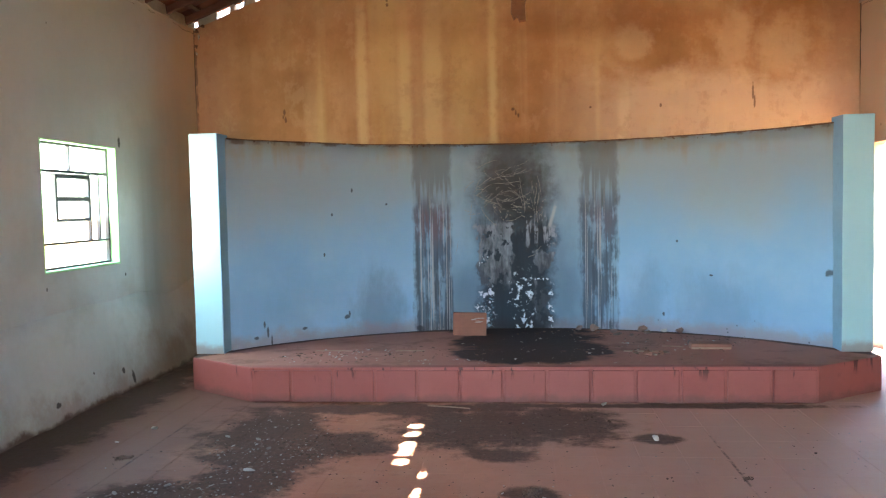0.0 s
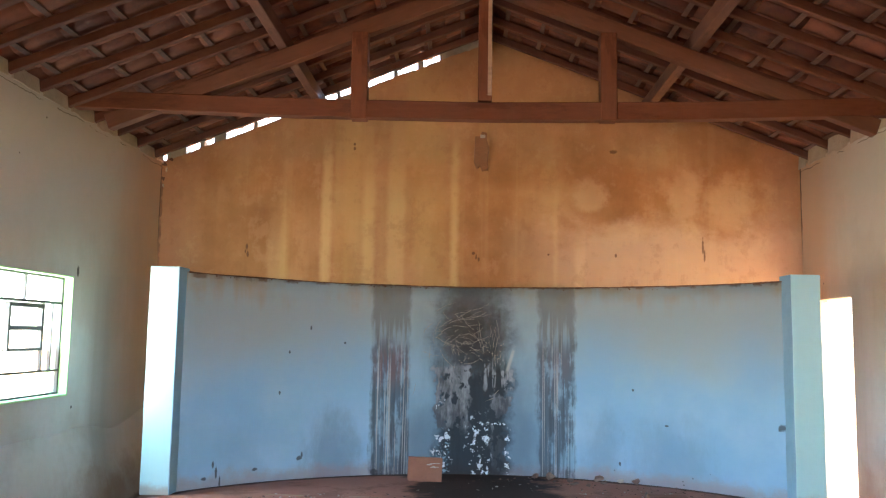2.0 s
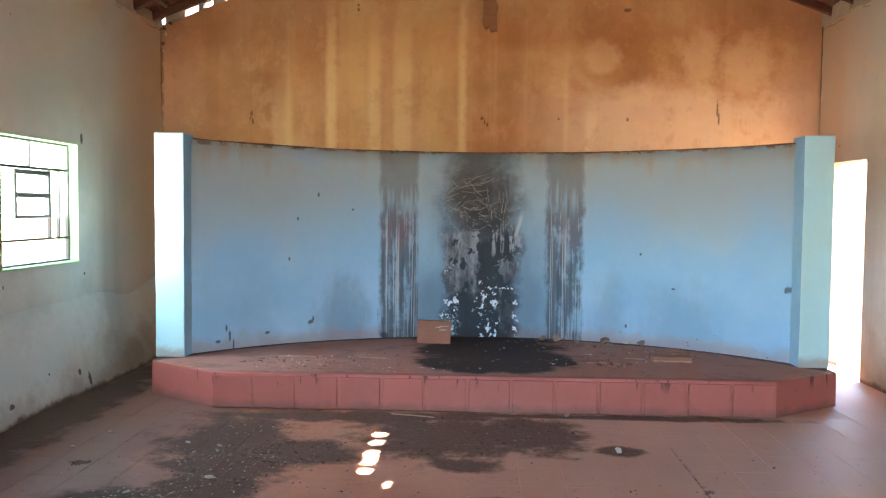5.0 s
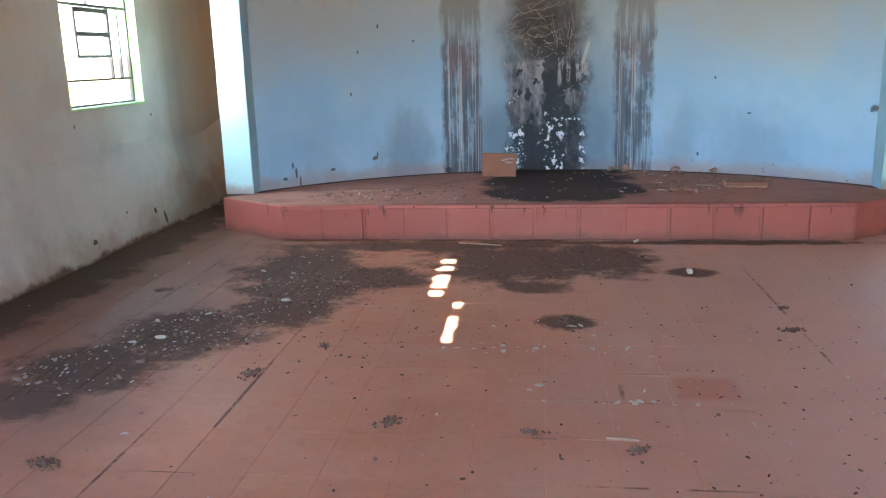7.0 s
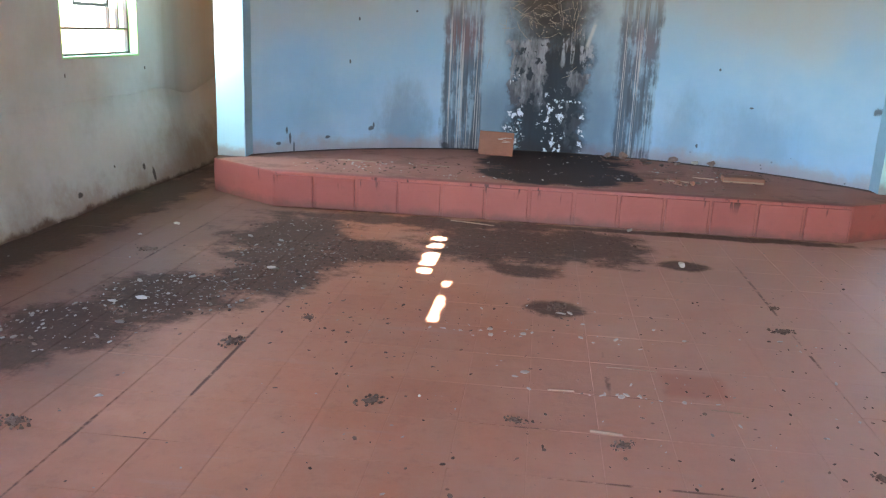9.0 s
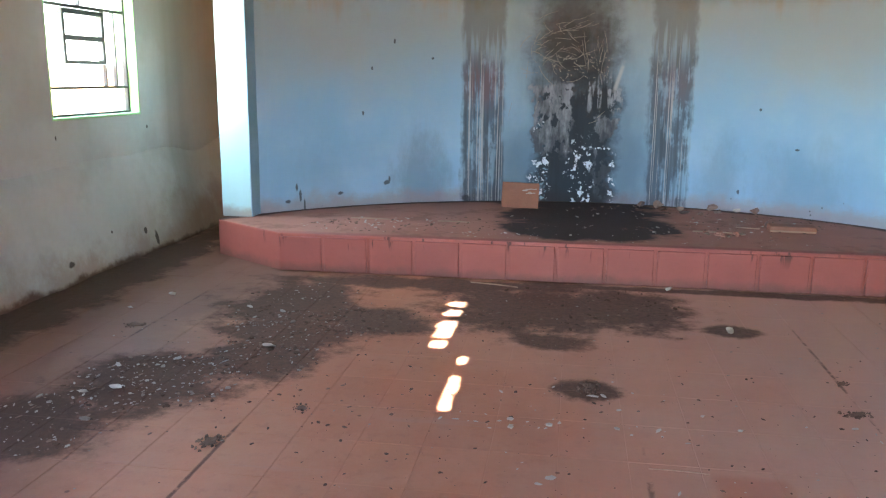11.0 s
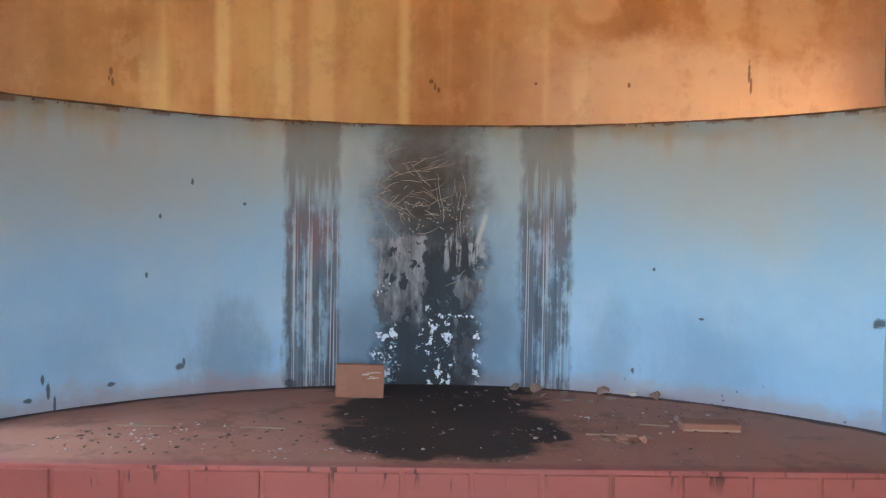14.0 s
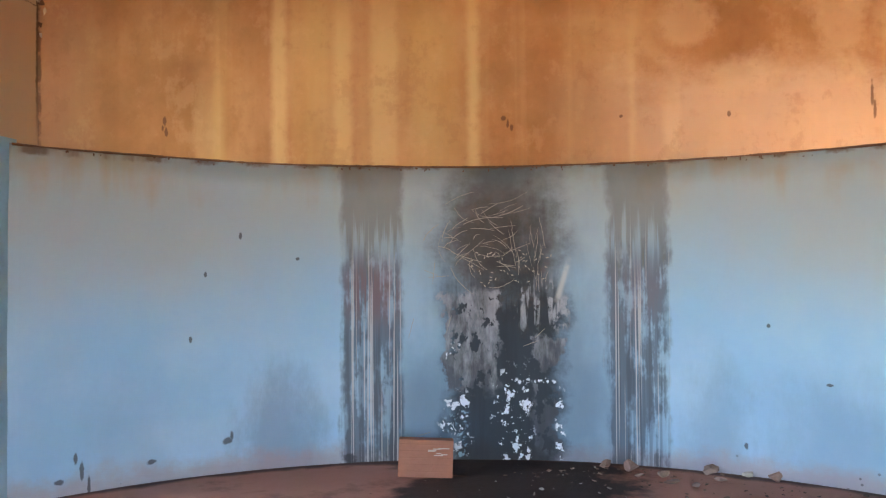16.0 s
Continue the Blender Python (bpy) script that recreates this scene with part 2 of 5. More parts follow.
    marks = either(nt, *[spot(nt, x, z, a, c, ru, rv, warp, 0.3) for a, c, ru, rv in dark], specks(nt, vec, 2.2, 0.016, 0.3))
    col = mixc(nt, mth(nt, "MULTIPLY", marks, 0.75), col, (0.12, 0.055, 0.028))
    put(nt, b.inputs["Base Color"], col)
    relief(nt, b, mth(nt, "ADD", cloud, mth(nt, "MULTIPLY", fine, 0.3)), 0.25, 0.02)
    return m


def blue_wall():
    """Sky-blue paint with two runs of black wax, a burnt and flaking middle, dust and mud. u: along the wall, v: height."""
    m, nt, b = fresh("blue_paint", 0.68, 0.22)
    vec, u, v, _ = place(nt, uv=True)
    cloud = noi(nt, vec, 1.1, 5, 0.6)
    fine = noi(nt, vec, 12, 5, 0.6)
    tiny = noi(nt, vec, 40, 4, 0.6)
    col = mixc(nt, step(nt, cloud, 0.35, 0.7), (0.275, 0.488, 0.675), (0.37, 0.57, 0.725))
    # dust film on the upper part, with the duller light there painted in
    film_shade = step(nt, mth(nt, "ADD", v, mth(nt, "MULTIPLY", mth(nt, "SUBTRACT", cloud, 0.5), 0.9)), 0.85, 1.85)
    col = mixc(nt, mth(nt, "MULTIPLY", film_shade, 0.84), col, (0.330, 0.365, 0.330))
    drip = noi(nt, vec, 1.0, 3, 0.5, stretch=(7, 0.5, 1))
    brown = both(nt, step(nt, mth(nt, "ADD", v, mth(nt, "MULTIPLY", drip, 0.7)), 2.10, 2.35), step(nt, cloud, 0.42, 0.6))
    col = mixc(nt, mth(nt, "MULTIPLY", brown, 0.8), col, (0.36, 0.28, 0.16))
    # rising damp
    for cu, w, k in ((-1.36, 0.22, 0.55), (1.15, 0.16, 0.35), (1.75, 0.32, 0.3), (-2.2, 0.2, 0.15)):
        wet = spot(nt, u, v, cu, 0.42, w, 0.36, mth(nt, "MULTIPLY", mth(nt, "SUBTRACT", noi(nt, vec, 4, 5, 0.7, stretch=(2, 0.8, 1)), 0.5), 1.6), 0.6)
        col = mixc(nt, mth(nt, "MULTIPLY", wet, k), col, (0.14, 0.20, 0.27))
    # mud along the foot
    mud = step(nt, mth(nt, "ADD", v, mth(nt, "MULTIPLY", noi(nt, vec, 3.0, 6, 0.7), -0.30)), 0.26, 0.13)
    col = mixc(nt, mth(nt, "MULTIPLY", mud, 0.6), col, (0.38, 0.26, 0.22))
    # smoke round the fire
    wide = mth(nt, "MULTIPLY", mth(nt, "SUBTRACT", noi(nt, vec, 3.0, 5, 0.6, stretch=(1.4, 0.6, 1)), 0.5), 1.3)
    haze = either(nt, spot(nt, u, v, -0.05, 1.0, 0.42, 1.2, wide, 0.75), spot(nt, u, v, -0.50, 0.52, 0.27, 0.55, wide, 0.85), spot(nt, u, v, 0.38, 0.65, 0.27, 0.58, wide, 0.85))
    col = mixc(nt, mth(nt, "MULTIPLY", haze, 0.60), col, (0.075, 0.095, 0.12))
    # two wax runs
    wob = mth(nt, "ADD", u, mth(nt, "MULTIPLY", mth(nt, "SUBTRACT", noi(nt, vec, 7, 4, 0.6, stretch=(1, 0.55, 1)), 0.5), 0.15))
    lines = noi(nt, vec, 1.0, 3, 0.55, stretch=(34, 0.9, 1))
    lines2 = noi(nt, vec, 1.0, 2, 0.5, stretch=(85, 0.5, 1), shift=(3, 1, 0))
    blotch = noi(nt, vec, 4.5, 6, 0.65, stretch=(1.6, 0.8, 1), shift=(4, 4, 0))
    thread = noi(nt, vec, 1.0, 4, 0.6, stretch=(24, 1.1, 1), shift=(2, 6, 0))
    for lo, hi, red in ((-1.01, -0.66, 0.6), (0.555, 0.885, 0.3)):
        run = band(nt, wob, lo, hi, 0.026)
        inner = both(nt, run, step(nt, mth(nt, "ADD", mth(nt, "MULTIPLY", blotch, 0.7), mth(nt, "MULTIPLY", thread, 0.5)), 0.52, 0.62))
        below = step(nt, mth(nt, "ADD", v, mth(nt, "MULTIPLY", thread, 0.5)), 1.90, 1.62)
        streak = both(nt, run, step(nt, lines, 0.47, 0.56), step(nt, v, 1.2, 0.95))
        col = mixc(nt, mth(nt, "MULTIPLY", run, 0.26), col, (0.11, 0.13, 0.15))
        col = mixc(nt, mth(nt, "MULTIPLY", both(nt, inner, below), 0.66), col, (0.055, 0.060, 0.070))
        col = mixc(nt, mth(nt, "MULTIPLY", streak, 0.42), col, (0.05, 0.058, 0.07))
        vd = mth(nt, "ADD", v, mth(nt, "MULTIPLY", thread, -1.5))
        high = both(nt, run, step(nt, vd, 0.66, 0.86))
        col = mixc(nt, mth(nt, "MULTIPLY", high, 0.50), col, mixc(nt, blotch, (0.085, 0.076, 0.058), (0.20, 0.18, 0.135)))
        rust = both(nt, run, spot(nt, u, v, (lo + hi) / 2, 1.25, 0.2, 0.17, wide, 0.7), step(nt, thread, 0.40, 0.55))
        col = mixc(nt, mth(nt, "MULTIPLY", rust, red), col, (0.20, 0.105, 0.105))
        fall = step(nt, mth(nt, "ADD", v, mth(nt, "MULTIPLY", thread, 1.2)), 2.30, 1.80)
        pale = both(nt, run, step(nt, lines2, 0.60, 0.63), fall)
        col = mixc(nt, mth(nt, "MULTIPLY", pale, 0.68), col, (0.50, 0.50, 0.49))
    # burnt middle, on coordinates pulled out of shape
    pull = noi(nt, vec, 5.0, 6, 0.65, shift=(7, 2, 0))
    pull2 = noi(nt, vec, 5.5, 6, 0.65, shift=(1, 9, 0))
    finger = noi(nt, vec, 1.0, 4, 0.6, stretch=(22, 2.2, 1))
    uw = mth(nt, "ADD", u, mth(nt, "MULTIPLY", mth(nt, "SUBTRACT", pull, 0.5), 0.30))
    vw = mth(nt, "ADD", v, mth(nt, "MULTIPLY", mth(nt, "SUBTRACT", pull2, 0.5), 0.30))
    vf = mth(nt, "ADD", vw, mth(nt, "MULTIPLY", mth(nt, "SUBTRACT", finger, 0.5), 0.55))
    rag = mth(nt, "MULTIPLY", mth(nt, "SUBTRACT", noi(nt, vec, 9, 6, 0.7), 0.5), 1.0)
    plume = spot(nt, uw, v, -0.07, 1.85, 0.27, 0.40, rag, 0.7)
    col = mixc(nt, mth(nt, "MULTIPLY", plume, 0.8), col, (0.085, 0.080, 0.068))
    upper = either(nt, spot(nt, uw, vw, -0.14, 1.50, 0.24, 0.30, rag, 0.65), mth(nt, "MULTIPLY", spot(nt, uw, vf, 0.12, 1.42, 0.16, 0.34, rag, 0.6), 0.75))
    col = mixc(nt, mth(nt, "MULTIPLY", upper, 0.86), col, (0.055, 0.041, 0.031))
    core = both(nt, band(nt, uw, -0.38, 0.28, 0.075), step(nt, vf, 1.38, 1.14))
    column = spot(nt, uw, v, 0.04, 0.85, 0.17, 0.75, rag, 0.5)
    core = either(nt, mth(nt, "MULTIPLY", core, 0.89), mth(nt, "MULTIPLY", column, 0.74))
    col = mixc(nt, core, col, (0.024, 0.025, 0.028))
    bare = both(nt, upper, step(nt, noi(nt, vec, 7, 6, 0.7, shift=(2, 5, 0)), 0.50, 0.66))
    col = mixc(nt, mth(nt, "MULTIPLY", bare, 0.42), col, (0.15, 0.10, 0.07))
    # grey layer laid bare by flaking
    flake = noi(nt, vec, 11, 5, 0.62, stretch=(1, 0.6, 1), shift=(0.6, 0.2, 0))
    slab = both(nt, band(nt, uw, -0.41, -0.08, 0.010), band(nt, vw, 0.66, 1.27, 0.03), step(nt, flake, 0.43, 0.455))
    slab2 = both(nt, band(nt, uw, 0.05, 0.28, 0.02), band(nt, vf, 1.08, 1.32, 0.05), step(nt, finger, 0.46, 0.54), step(nt, flake, 0.44, 0.5))
    slab3 = either(nt, spot(nt, uw, vw, 0.20, 0.90, 0.09, 0.10, rag, 0.12), both(nt, band(nt, uw, 0.12, 0.25, 0.012), band(nt, vw, 0.32, 0.70, 0.03), step(nt, flake, 0.46, 0.50)))
    shade = mixc(nt, step(nt, mth(nt, "ADD", noi(nt, vec, 5, 6, 0.7, stretch=(2.2, 0.6, 1), shift=(6, 1, 0)), mth(nt, "MULTIPLY", v, 0.35)), 0.70, 1.02), (0.085, 0.092, 0.105), (0.34, 0.36, 0.385))
    col = mixc(nt, mth(nt, "MULTIPLY", either(nt, slab, slab2, slab3), 0.88), col, shade)
    veil = both(nt, band(nt, uw, -0.40, 0.28, 0.20), step(nt, noi(nt, vec, 1.0, 4, 0.6, stretch=(9, 0.9, 1), shift=(5, 2, 0)), 0.44, 0.66), step(nt, v, 1.95, 1.3))
    col = mixc(nt, mth(nt, "MULTIPLY", veil, 0.38), col, (0.03, 0.032, 0.036))
    white_run = both(nt, band(nt, mth(nt, "ADD", u, mth(nt, "MULTIPLY", v, -0.30)), -0.115, -0.085, 0.012), band(nt, vw, 1.20, 1.42, 0.04))
    col = mixc(nt, mth(nt, "MULTIPLY", white_run, 0.7), col, (0.50, 0.49, 0.46))
    chip = noi(nt, vec, 17, 5, 0.66, stretch=(1.1, 0.95, 1), shift=(3.3, 0, 0))
    zone = either(nt, both(nt, band(nt, uw, -0.10, 0.11, 0.02), band(nt, vw, 0.20, 0.78, 0.06)), both(nt, band(nt, uw, -0.40, -0.27, 0.012), band(nt, vw, 0.20, 0.66, 0.04)),
                  both(nt, band(nt, u, 0.245, 0.30, 0.008), band(nt, vw, 0.22, 0.66, 0.04)), spot(nt, uw, vw, -0.38, 0.93, 0.045, 0.04, rag, 0.2), spot(nt, uw, vw, 0.2, 0.73, 0.06, 0.03, rag, 0.2))
    chips = both(nt, zone, step(nt, chip, 0.56, 0.575))
    col = mixc(nt, chips, col, (0.70, 0.76, 0.82))
    col = mixc(nt, mth(nt, "MULTIPLY", both(nt, band(nt, uw, -0.38, -0.28, 0.02), band(nt, vw, 0.2, 0.6, 0.05), step(nt, chip, 0.45, 0.38)), 0.9), col, (0.30, 0.46, 0.56))
    # fly specks, chips and smears
    warp = mth(nt, "MULTIPLY", mth(nt, "SUBTRACT", noi(nt, vec, 24, 3), 0.5), 2.0)
    dark = [(2.719, 0.846, 0.036, 0.025), (2.775, 0.56, 0.016, 0.07), (2.765, 0.50, 0.012, 0.06), (2.777, 1.77, 0.01, 0.012), (-1.667, 0.44, 0.028, 0.018), (-1.64, 0.465, 0.010, 0.025),
            (-2.45, 0.44, 0.009, 0.03), (-2.42, 0.37, 0.010, 0.05), (-2.385, 0.30, 0.007, 0.05), (-2.53, 0.33, 0.020, 0.014), (-2.07, 0.37, 0.025, 0.012), (-1.59, 1.584, 0.008, 0.018), (-1.783, 1.371, 0.008, 0.016),
            (-1.864, 1.013, 0.008, 0.016), (-1.268, 1.455, 0.010, 0.010), (1.42, 1.076, 0.010, 0.010), (-0.97, 0.285, 0.035, 0.03), (1.3, 0.42, 0.01, 0.02), (1.72, 0.78, 0.016, 0.008)]
    marks = either(nt, *[spot(nt, u, v, a, c, ru, rv, warp, 0.3) for a, c, ru, rv in dark], specks(nt, vec, 3.4, 0.026, 0.22), both(nt, specks(nt, vec, 5.2, 0.034, 0.26), step(nt, fine, 0.40, 0.48)))
    col = mixc(nt, mth(nt, "MULTIPLY", marks, 0.82), col, (0.05, 0.05, 0.055))
    grime = both(nt, specks(nt, vec, 13, 0.12, 0.35), step(nt, mth(nt, "ADD", v, mth(nt, "MULTIPLY", cloud, 0.35)), 0.66, 0.48))
    col = mixc(nt, mth(nt, "MULTIPLY", grime, 0.7), col, (0.07, 0.07, 0.075))
    rim = both(nt, step(nt, drip, 0.45, 0.6), step(nt, mth(nt, "ADD", v, mth(nt, "MULTIPLY", mth(nt, "SUBTRACT", tiny, 0.5), 0.03)), 1.972, 1.992))
    col = mixc(nt, mth(nt, "MULTIPLY", rim, 0.8), col, (0.16, 0.085, 0.04))
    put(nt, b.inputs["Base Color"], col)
    put(nt, b.inputs["Roughness"], mixc(nt, core, (0.6, 0.6, 0.6), (0.85, 0.85, 0.85)))
    relief(nt, b, mth(nt, "ADD", mth(nt, "ADD", cloud, mth(nt, "MULTIPLY", fine, 0.3)), mth(nt, "MULTIPLY", chips, 0.3)), 0.25, 0.02)
    return m


def pillar_paint():
    m, nt, b = fresh("pale_pillar_paint", 0.6, 0.35)
    vec, x, y, z = world_place(nt)
    cloud = noi(nt, vec, 1.6, 5, 0.6)
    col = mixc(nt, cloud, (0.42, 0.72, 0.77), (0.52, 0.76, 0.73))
    col = mixc(nt, mth(nt, "MULTIPLY", specks(nt, vec, 4.0, 0.05, 0.25), 0.8), col, (0.06, 0.06, 0.06))
    foot = step(nt, mth(nt, "ADD", z, mth(nt, "MULTIPLY", noi(nt, vec, 4, 5, 0.7), -0.2)), 0.27, 0.19)
    col = mixc(nt, mth(nt, "MULTIPLY", foot, 0.7), col, (0.34, 0.24, 0.2))
    put(nt, b.inputs["Base Color"], col)
    relief(nt, b, noi(nt, vec, 18, 5), 0.15, 0.01)
    return m


SOOT = ((-2.28, 2.85, 0.28, 0.22), (-2.12, 3.20, 0.34, 0.30), (-1.86, 3.72, 0.38, 0.36), (-1.52, 4.08, 0.30, 0.30), (-1.66, 5.02, 0.40, 0.52), (-1.50, 4.50, 0.38, 0.36), (-1.12, 4.75, 0.36, 0.26),
        (-0.32, 5.18, 0.52, 0.54), (0.20, 5.24, 0.42, 0.44), (-0.14, 4.58, 0.22, 0.14), (0.02, 3.93, 0.15, 0.12), (0.78, 4.90, 0.15, 0.11), (-3.02, 5.0, 0.24, 2.8), (-0.9, 5.62, 1.05, 0.16), (0.9, 5.72, 1.15, 0.07))


def floor_finish(name, single):
    """Red waxed cement tiles under dust, with soot and ash trodden in."""
    m, nt, b = fresh(name, 0.6, 0.26)
    vec, x, y, z = world_place(nt)
    cloud = noi(nt, vec, 0.8, 6, 0.65)
    fine = noi(nt, vec, 16, 6, 0.65)
    col = ramp(nt, cloud, [(0.3, (0.47, 0.184, 0.094)), (0.5, (0.525, 0.224, 0.122)), (0.7, (0.55, 0.268, 0.155))])
    if single:
        col = mixc(nt, mth(nt, "MULTIPLY", by_object(nt), 0.22), col, (0.36, 0.14, 0.08))
    dust = noi(nt, vec, 2.2, 6, 0.7, shift=(5, 1, 0))
    col = mixc(nt, mth(nt, "MULTIPLY", step(nt, dust, 0.42, 0.75), 0.40), col, (0.56, 0.31, 0.20))
    scuff = noi(nt, vec, 1.0, 4, 0.6, stretch=(1.2, 9, 1))
    col = mixc(nt, mth(nt, "MULTIPLY", step(nt, scuff, 0.60, 0.72), 0.18), col, (0.40, 0.30, 0.25))
    col = mixc(nt, mth(nt, "MULTIPLY", step(nt, fine, 0.5, 0.8), 0.25), col, (0.16, 0.07, 0.05))
    rag = mth(nt, "MULTIPLY", mth(nt, "SUBTRACT", noi(nt, vec, 3.4, 7, 0.72), 0.5), 2.4)
    # brown earth along the wall with its shade painted in, one tile rubbed clean
    drift = mth(nt, "ADD", x, mth(nt, "MULTIPLY", mth(nt, "SUBTRACT", cloud, 0.5), 1.4))
    earth = both(nt, step(nt, drift, -1.30, -2.15), step(nt, mth(nt, "ADD", y, drift), -0.6, 1.0))
    col = mixc(nt, mth(nt, "MULTIPLY", earth, 0.88), col, (0.175, 0.085, 0.056))
    # paler and greyer towards the door side: floor sheen put into the colour
    col = mixc(nt, mth(nt, "MULTIPLY", step(nt, drift, -1.0, 1.3), 0.60), col, (0.57, 0.375, 0.295))
    clean = both(nt, band(nt, mth(nt, "ADD", x, mth(nt, "MULTIPLY", fine, 0.04)), 0.44, 0.68, 0.02), band(nt, mth(nt, "ADD", y, mth(nt, "MULTIPLY", fine, 0.04)), 3.02, 3.24, 0.03))
    col = mixc(nt, mth(nt, "MULTIPLY", clean, 0.42), col, (0.42, 0.135, 0.075))
    seam = either(nt, *[spot(nt, x, y, a, c, ru, rv, rag, 0.5) for a, c, ru, rv in ((-1.31, 2.95, 0.007, 0.55), (-1.552, 2.2, 0.006, 0.45), (-2.521, 3.73, 0.008, 0.3), (1.11, 4.5, 0.007, 0.5), (1.11, 3.6, 0.006, 0.2), (0.205, 3.19, 0.010, 0.17), (0.2, 2.315, 0.28, 0.006), (-2.279, 4.65, 0.009, 0.65), (-1.79, 3.02, 0.006, 0.16), (-1.87, 3.2, 0.10, 0.006), (-1.35, 2.315, 0.12, 0.004), (-0.09, 2.635, 0.2, 0.004), (0.3, 2.955, 0.3, 0.003))])
    seam = both(nt, seam, step(nt, noi(nt, vec, 4.5, 5, 0.7, shift=(8, 8, 0)), 0.44, 0.54))
    col = mixc(nt, mth(nt, "MULTIPLY", seam, 0.75), col, (0.09, 0.045, 0.03))
    soot = either(nt, *[spot(nt, x, y, a, c, ru, rv, rag, 0.30) for a, c, ru, rv in SOOT])
    grain = noi(nt, vec, 30, 4, 0.7)
    col = mixc(nt, mth(nt, "MULTIPLY", soot, mth(nt, "ADD", 0.62, mth(nt, "MULTIPLY", grain, 0.4)), True), col, (0.066, 0.043, 0.031))
    col = mixc(nt, mth(nt, "MULTIPLY", specks(nt, vec, 9, 0.09, 0.25), 0.6), col, (0.06, 0.035, 0.028))
    white = specks(nt, vec, 7, 0.06, 0.14)
    col = mixc(nt, mth(nt, "MULTIPLY", white, 0.7), col, (0.55, 0.47, 0.40))
    put(nt, b.inputs["Base Color"], col)
    rr = mth(nt, "ADD", 0.50, mth(nt, "MULTIPLY", mth(nt, "ADD", dust, soot), 0.28))
    put(nt, b.inputs["Roughness"], rr)
    relief(nt, b, mth(nt, "ADD", fine, mth(nt, "MULTIPLY", soot, grain)), 0.25, 0.012)
    return m


def red_tile():
    m, nt, b = fresh("red_dais_tile", 0.5, 0.4)
    vec, x, y, z = world_place(nt)
    cloud = noi(nt, vec, 2.2, 6, 0.65)
    col = mixc(nt, cloud, (0.36, 0.088, 0.064), (0.46, 0.145, 0.112))
    col = mixc(nt, mth(nt, "MULTIPLY", by_object(nt), 0.30), col, (0.30, 0.07, 0.055))
    foot = step(nt, mth(nt, "ADD", z, mth(nt, "MULTIPLY", noi(nt, vec, 6, 5, 0.7), -0.16)), 0.0, -0.07)
    col = mixc(nt, mth(nt, "MULTIPLY", foot, 0.6), col, (0.15, 0.08, 0.06))
    runs = noi(nt, vec, 1.0, 4, 0.6, stretch=(14, 14, 2.0))
    drip = both(nt, step(nt, runs, 0.60, 0.66), step(nt, mth(nt, "ADD", z, mth(nt, "MULTIPLY", cloud, 0.12)), 0.20, 0.29))
    col = mixc(nt, mth(nt, "MULTIPLY", drip, 0.8), col, (0.055, 0.022, 0.018))
    col = mixc(nt, mth(nt, "MULTIPLY", step(nt, noi(nt, vec, 26, 5, 0.7), 0.56, 0.75), 0.25), col, (0.20, 0.08, 0.06))
    put(nt, b.inputs["Base Color"], col)
    relief(nt, b, noi(nt, vec, 20, 5), 0.2, 0.006)
    return m


ASH = ((0.08, 6.68, 0.52, 0.36), (0.0, 6.28, 0.56, 0.36), (-0.12, 6.9, 0.45, 0.45), (0.25, 7.1, 0.38, 0.40), (-0.05, 7.45, 0.65, 0.22), (0.45, 6.4, 0.2, 0.2))


def dais_top():
    m, nt, b = fresh("dais_cement", 0.8, 0.25)
    vec, x, y, z = world_place(nt)
    cloud = noi(nt, vec, 1.5, 6, 0.65)
    fine = noi(nt, vec, 18, 5, 0.65)
    col = mixc(nt, cloud, (0.36, 0.150, 0.100), (0.49, 0.245, 0.170))
    col = mixc(nt, mth(nt, "MULTIPLY", step(nt, noi(nt, vec, 3, 6, 0.7, shift=(3, 3, 0)), 0.5, 0.65), 0.5), col, (0.17, 0.085, 0.06))
    col = mixc(nt, mth(nt, "MULTIPLY", step(nt, y, 5.92, 5.84), 0.6), col, (0.33, 0.10, 0.085))
    rag = mth(nt, "MULTIPLY", mth(nt, "SUBTRACT", noi(nt, vec, 2.6, 7, 0.6), 0.5), 1.5)
    ash = either(nt, *[spot(nt, x, y, a, c, ru, rv, rag, 0.16) for a, c, ru, rv in ASH])
    col = mixc(nt, mth(nt, "MULTIPLY", ash, 0.95), col, (0.036, 0.025, 0.021))
    # ragged black line where the screen wall meets the dais
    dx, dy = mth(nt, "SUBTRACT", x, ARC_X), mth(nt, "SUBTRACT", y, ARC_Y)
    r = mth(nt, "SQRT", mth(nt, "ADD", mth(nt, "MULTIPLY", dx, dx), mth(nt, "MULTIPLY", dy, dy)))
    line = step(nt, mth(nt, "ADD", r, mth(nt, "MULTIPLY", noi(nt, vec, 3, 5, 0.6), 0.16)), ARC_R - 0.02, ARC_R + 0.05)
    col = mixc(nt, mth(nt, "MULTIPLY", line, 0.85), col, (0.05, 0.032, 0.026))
    col = mixc(nt, mth(nt, "MULTIPLY", specks(nt, vec, 8, 0.08, 0.3), 0.6), col, (0.07, 0.04, 0.03))
    put(nt, b.inputs["Base Color"], col)
    relief(nt, b, mth(nt, "ADD", fine, cloud), 0.3, 0.015)
    return m


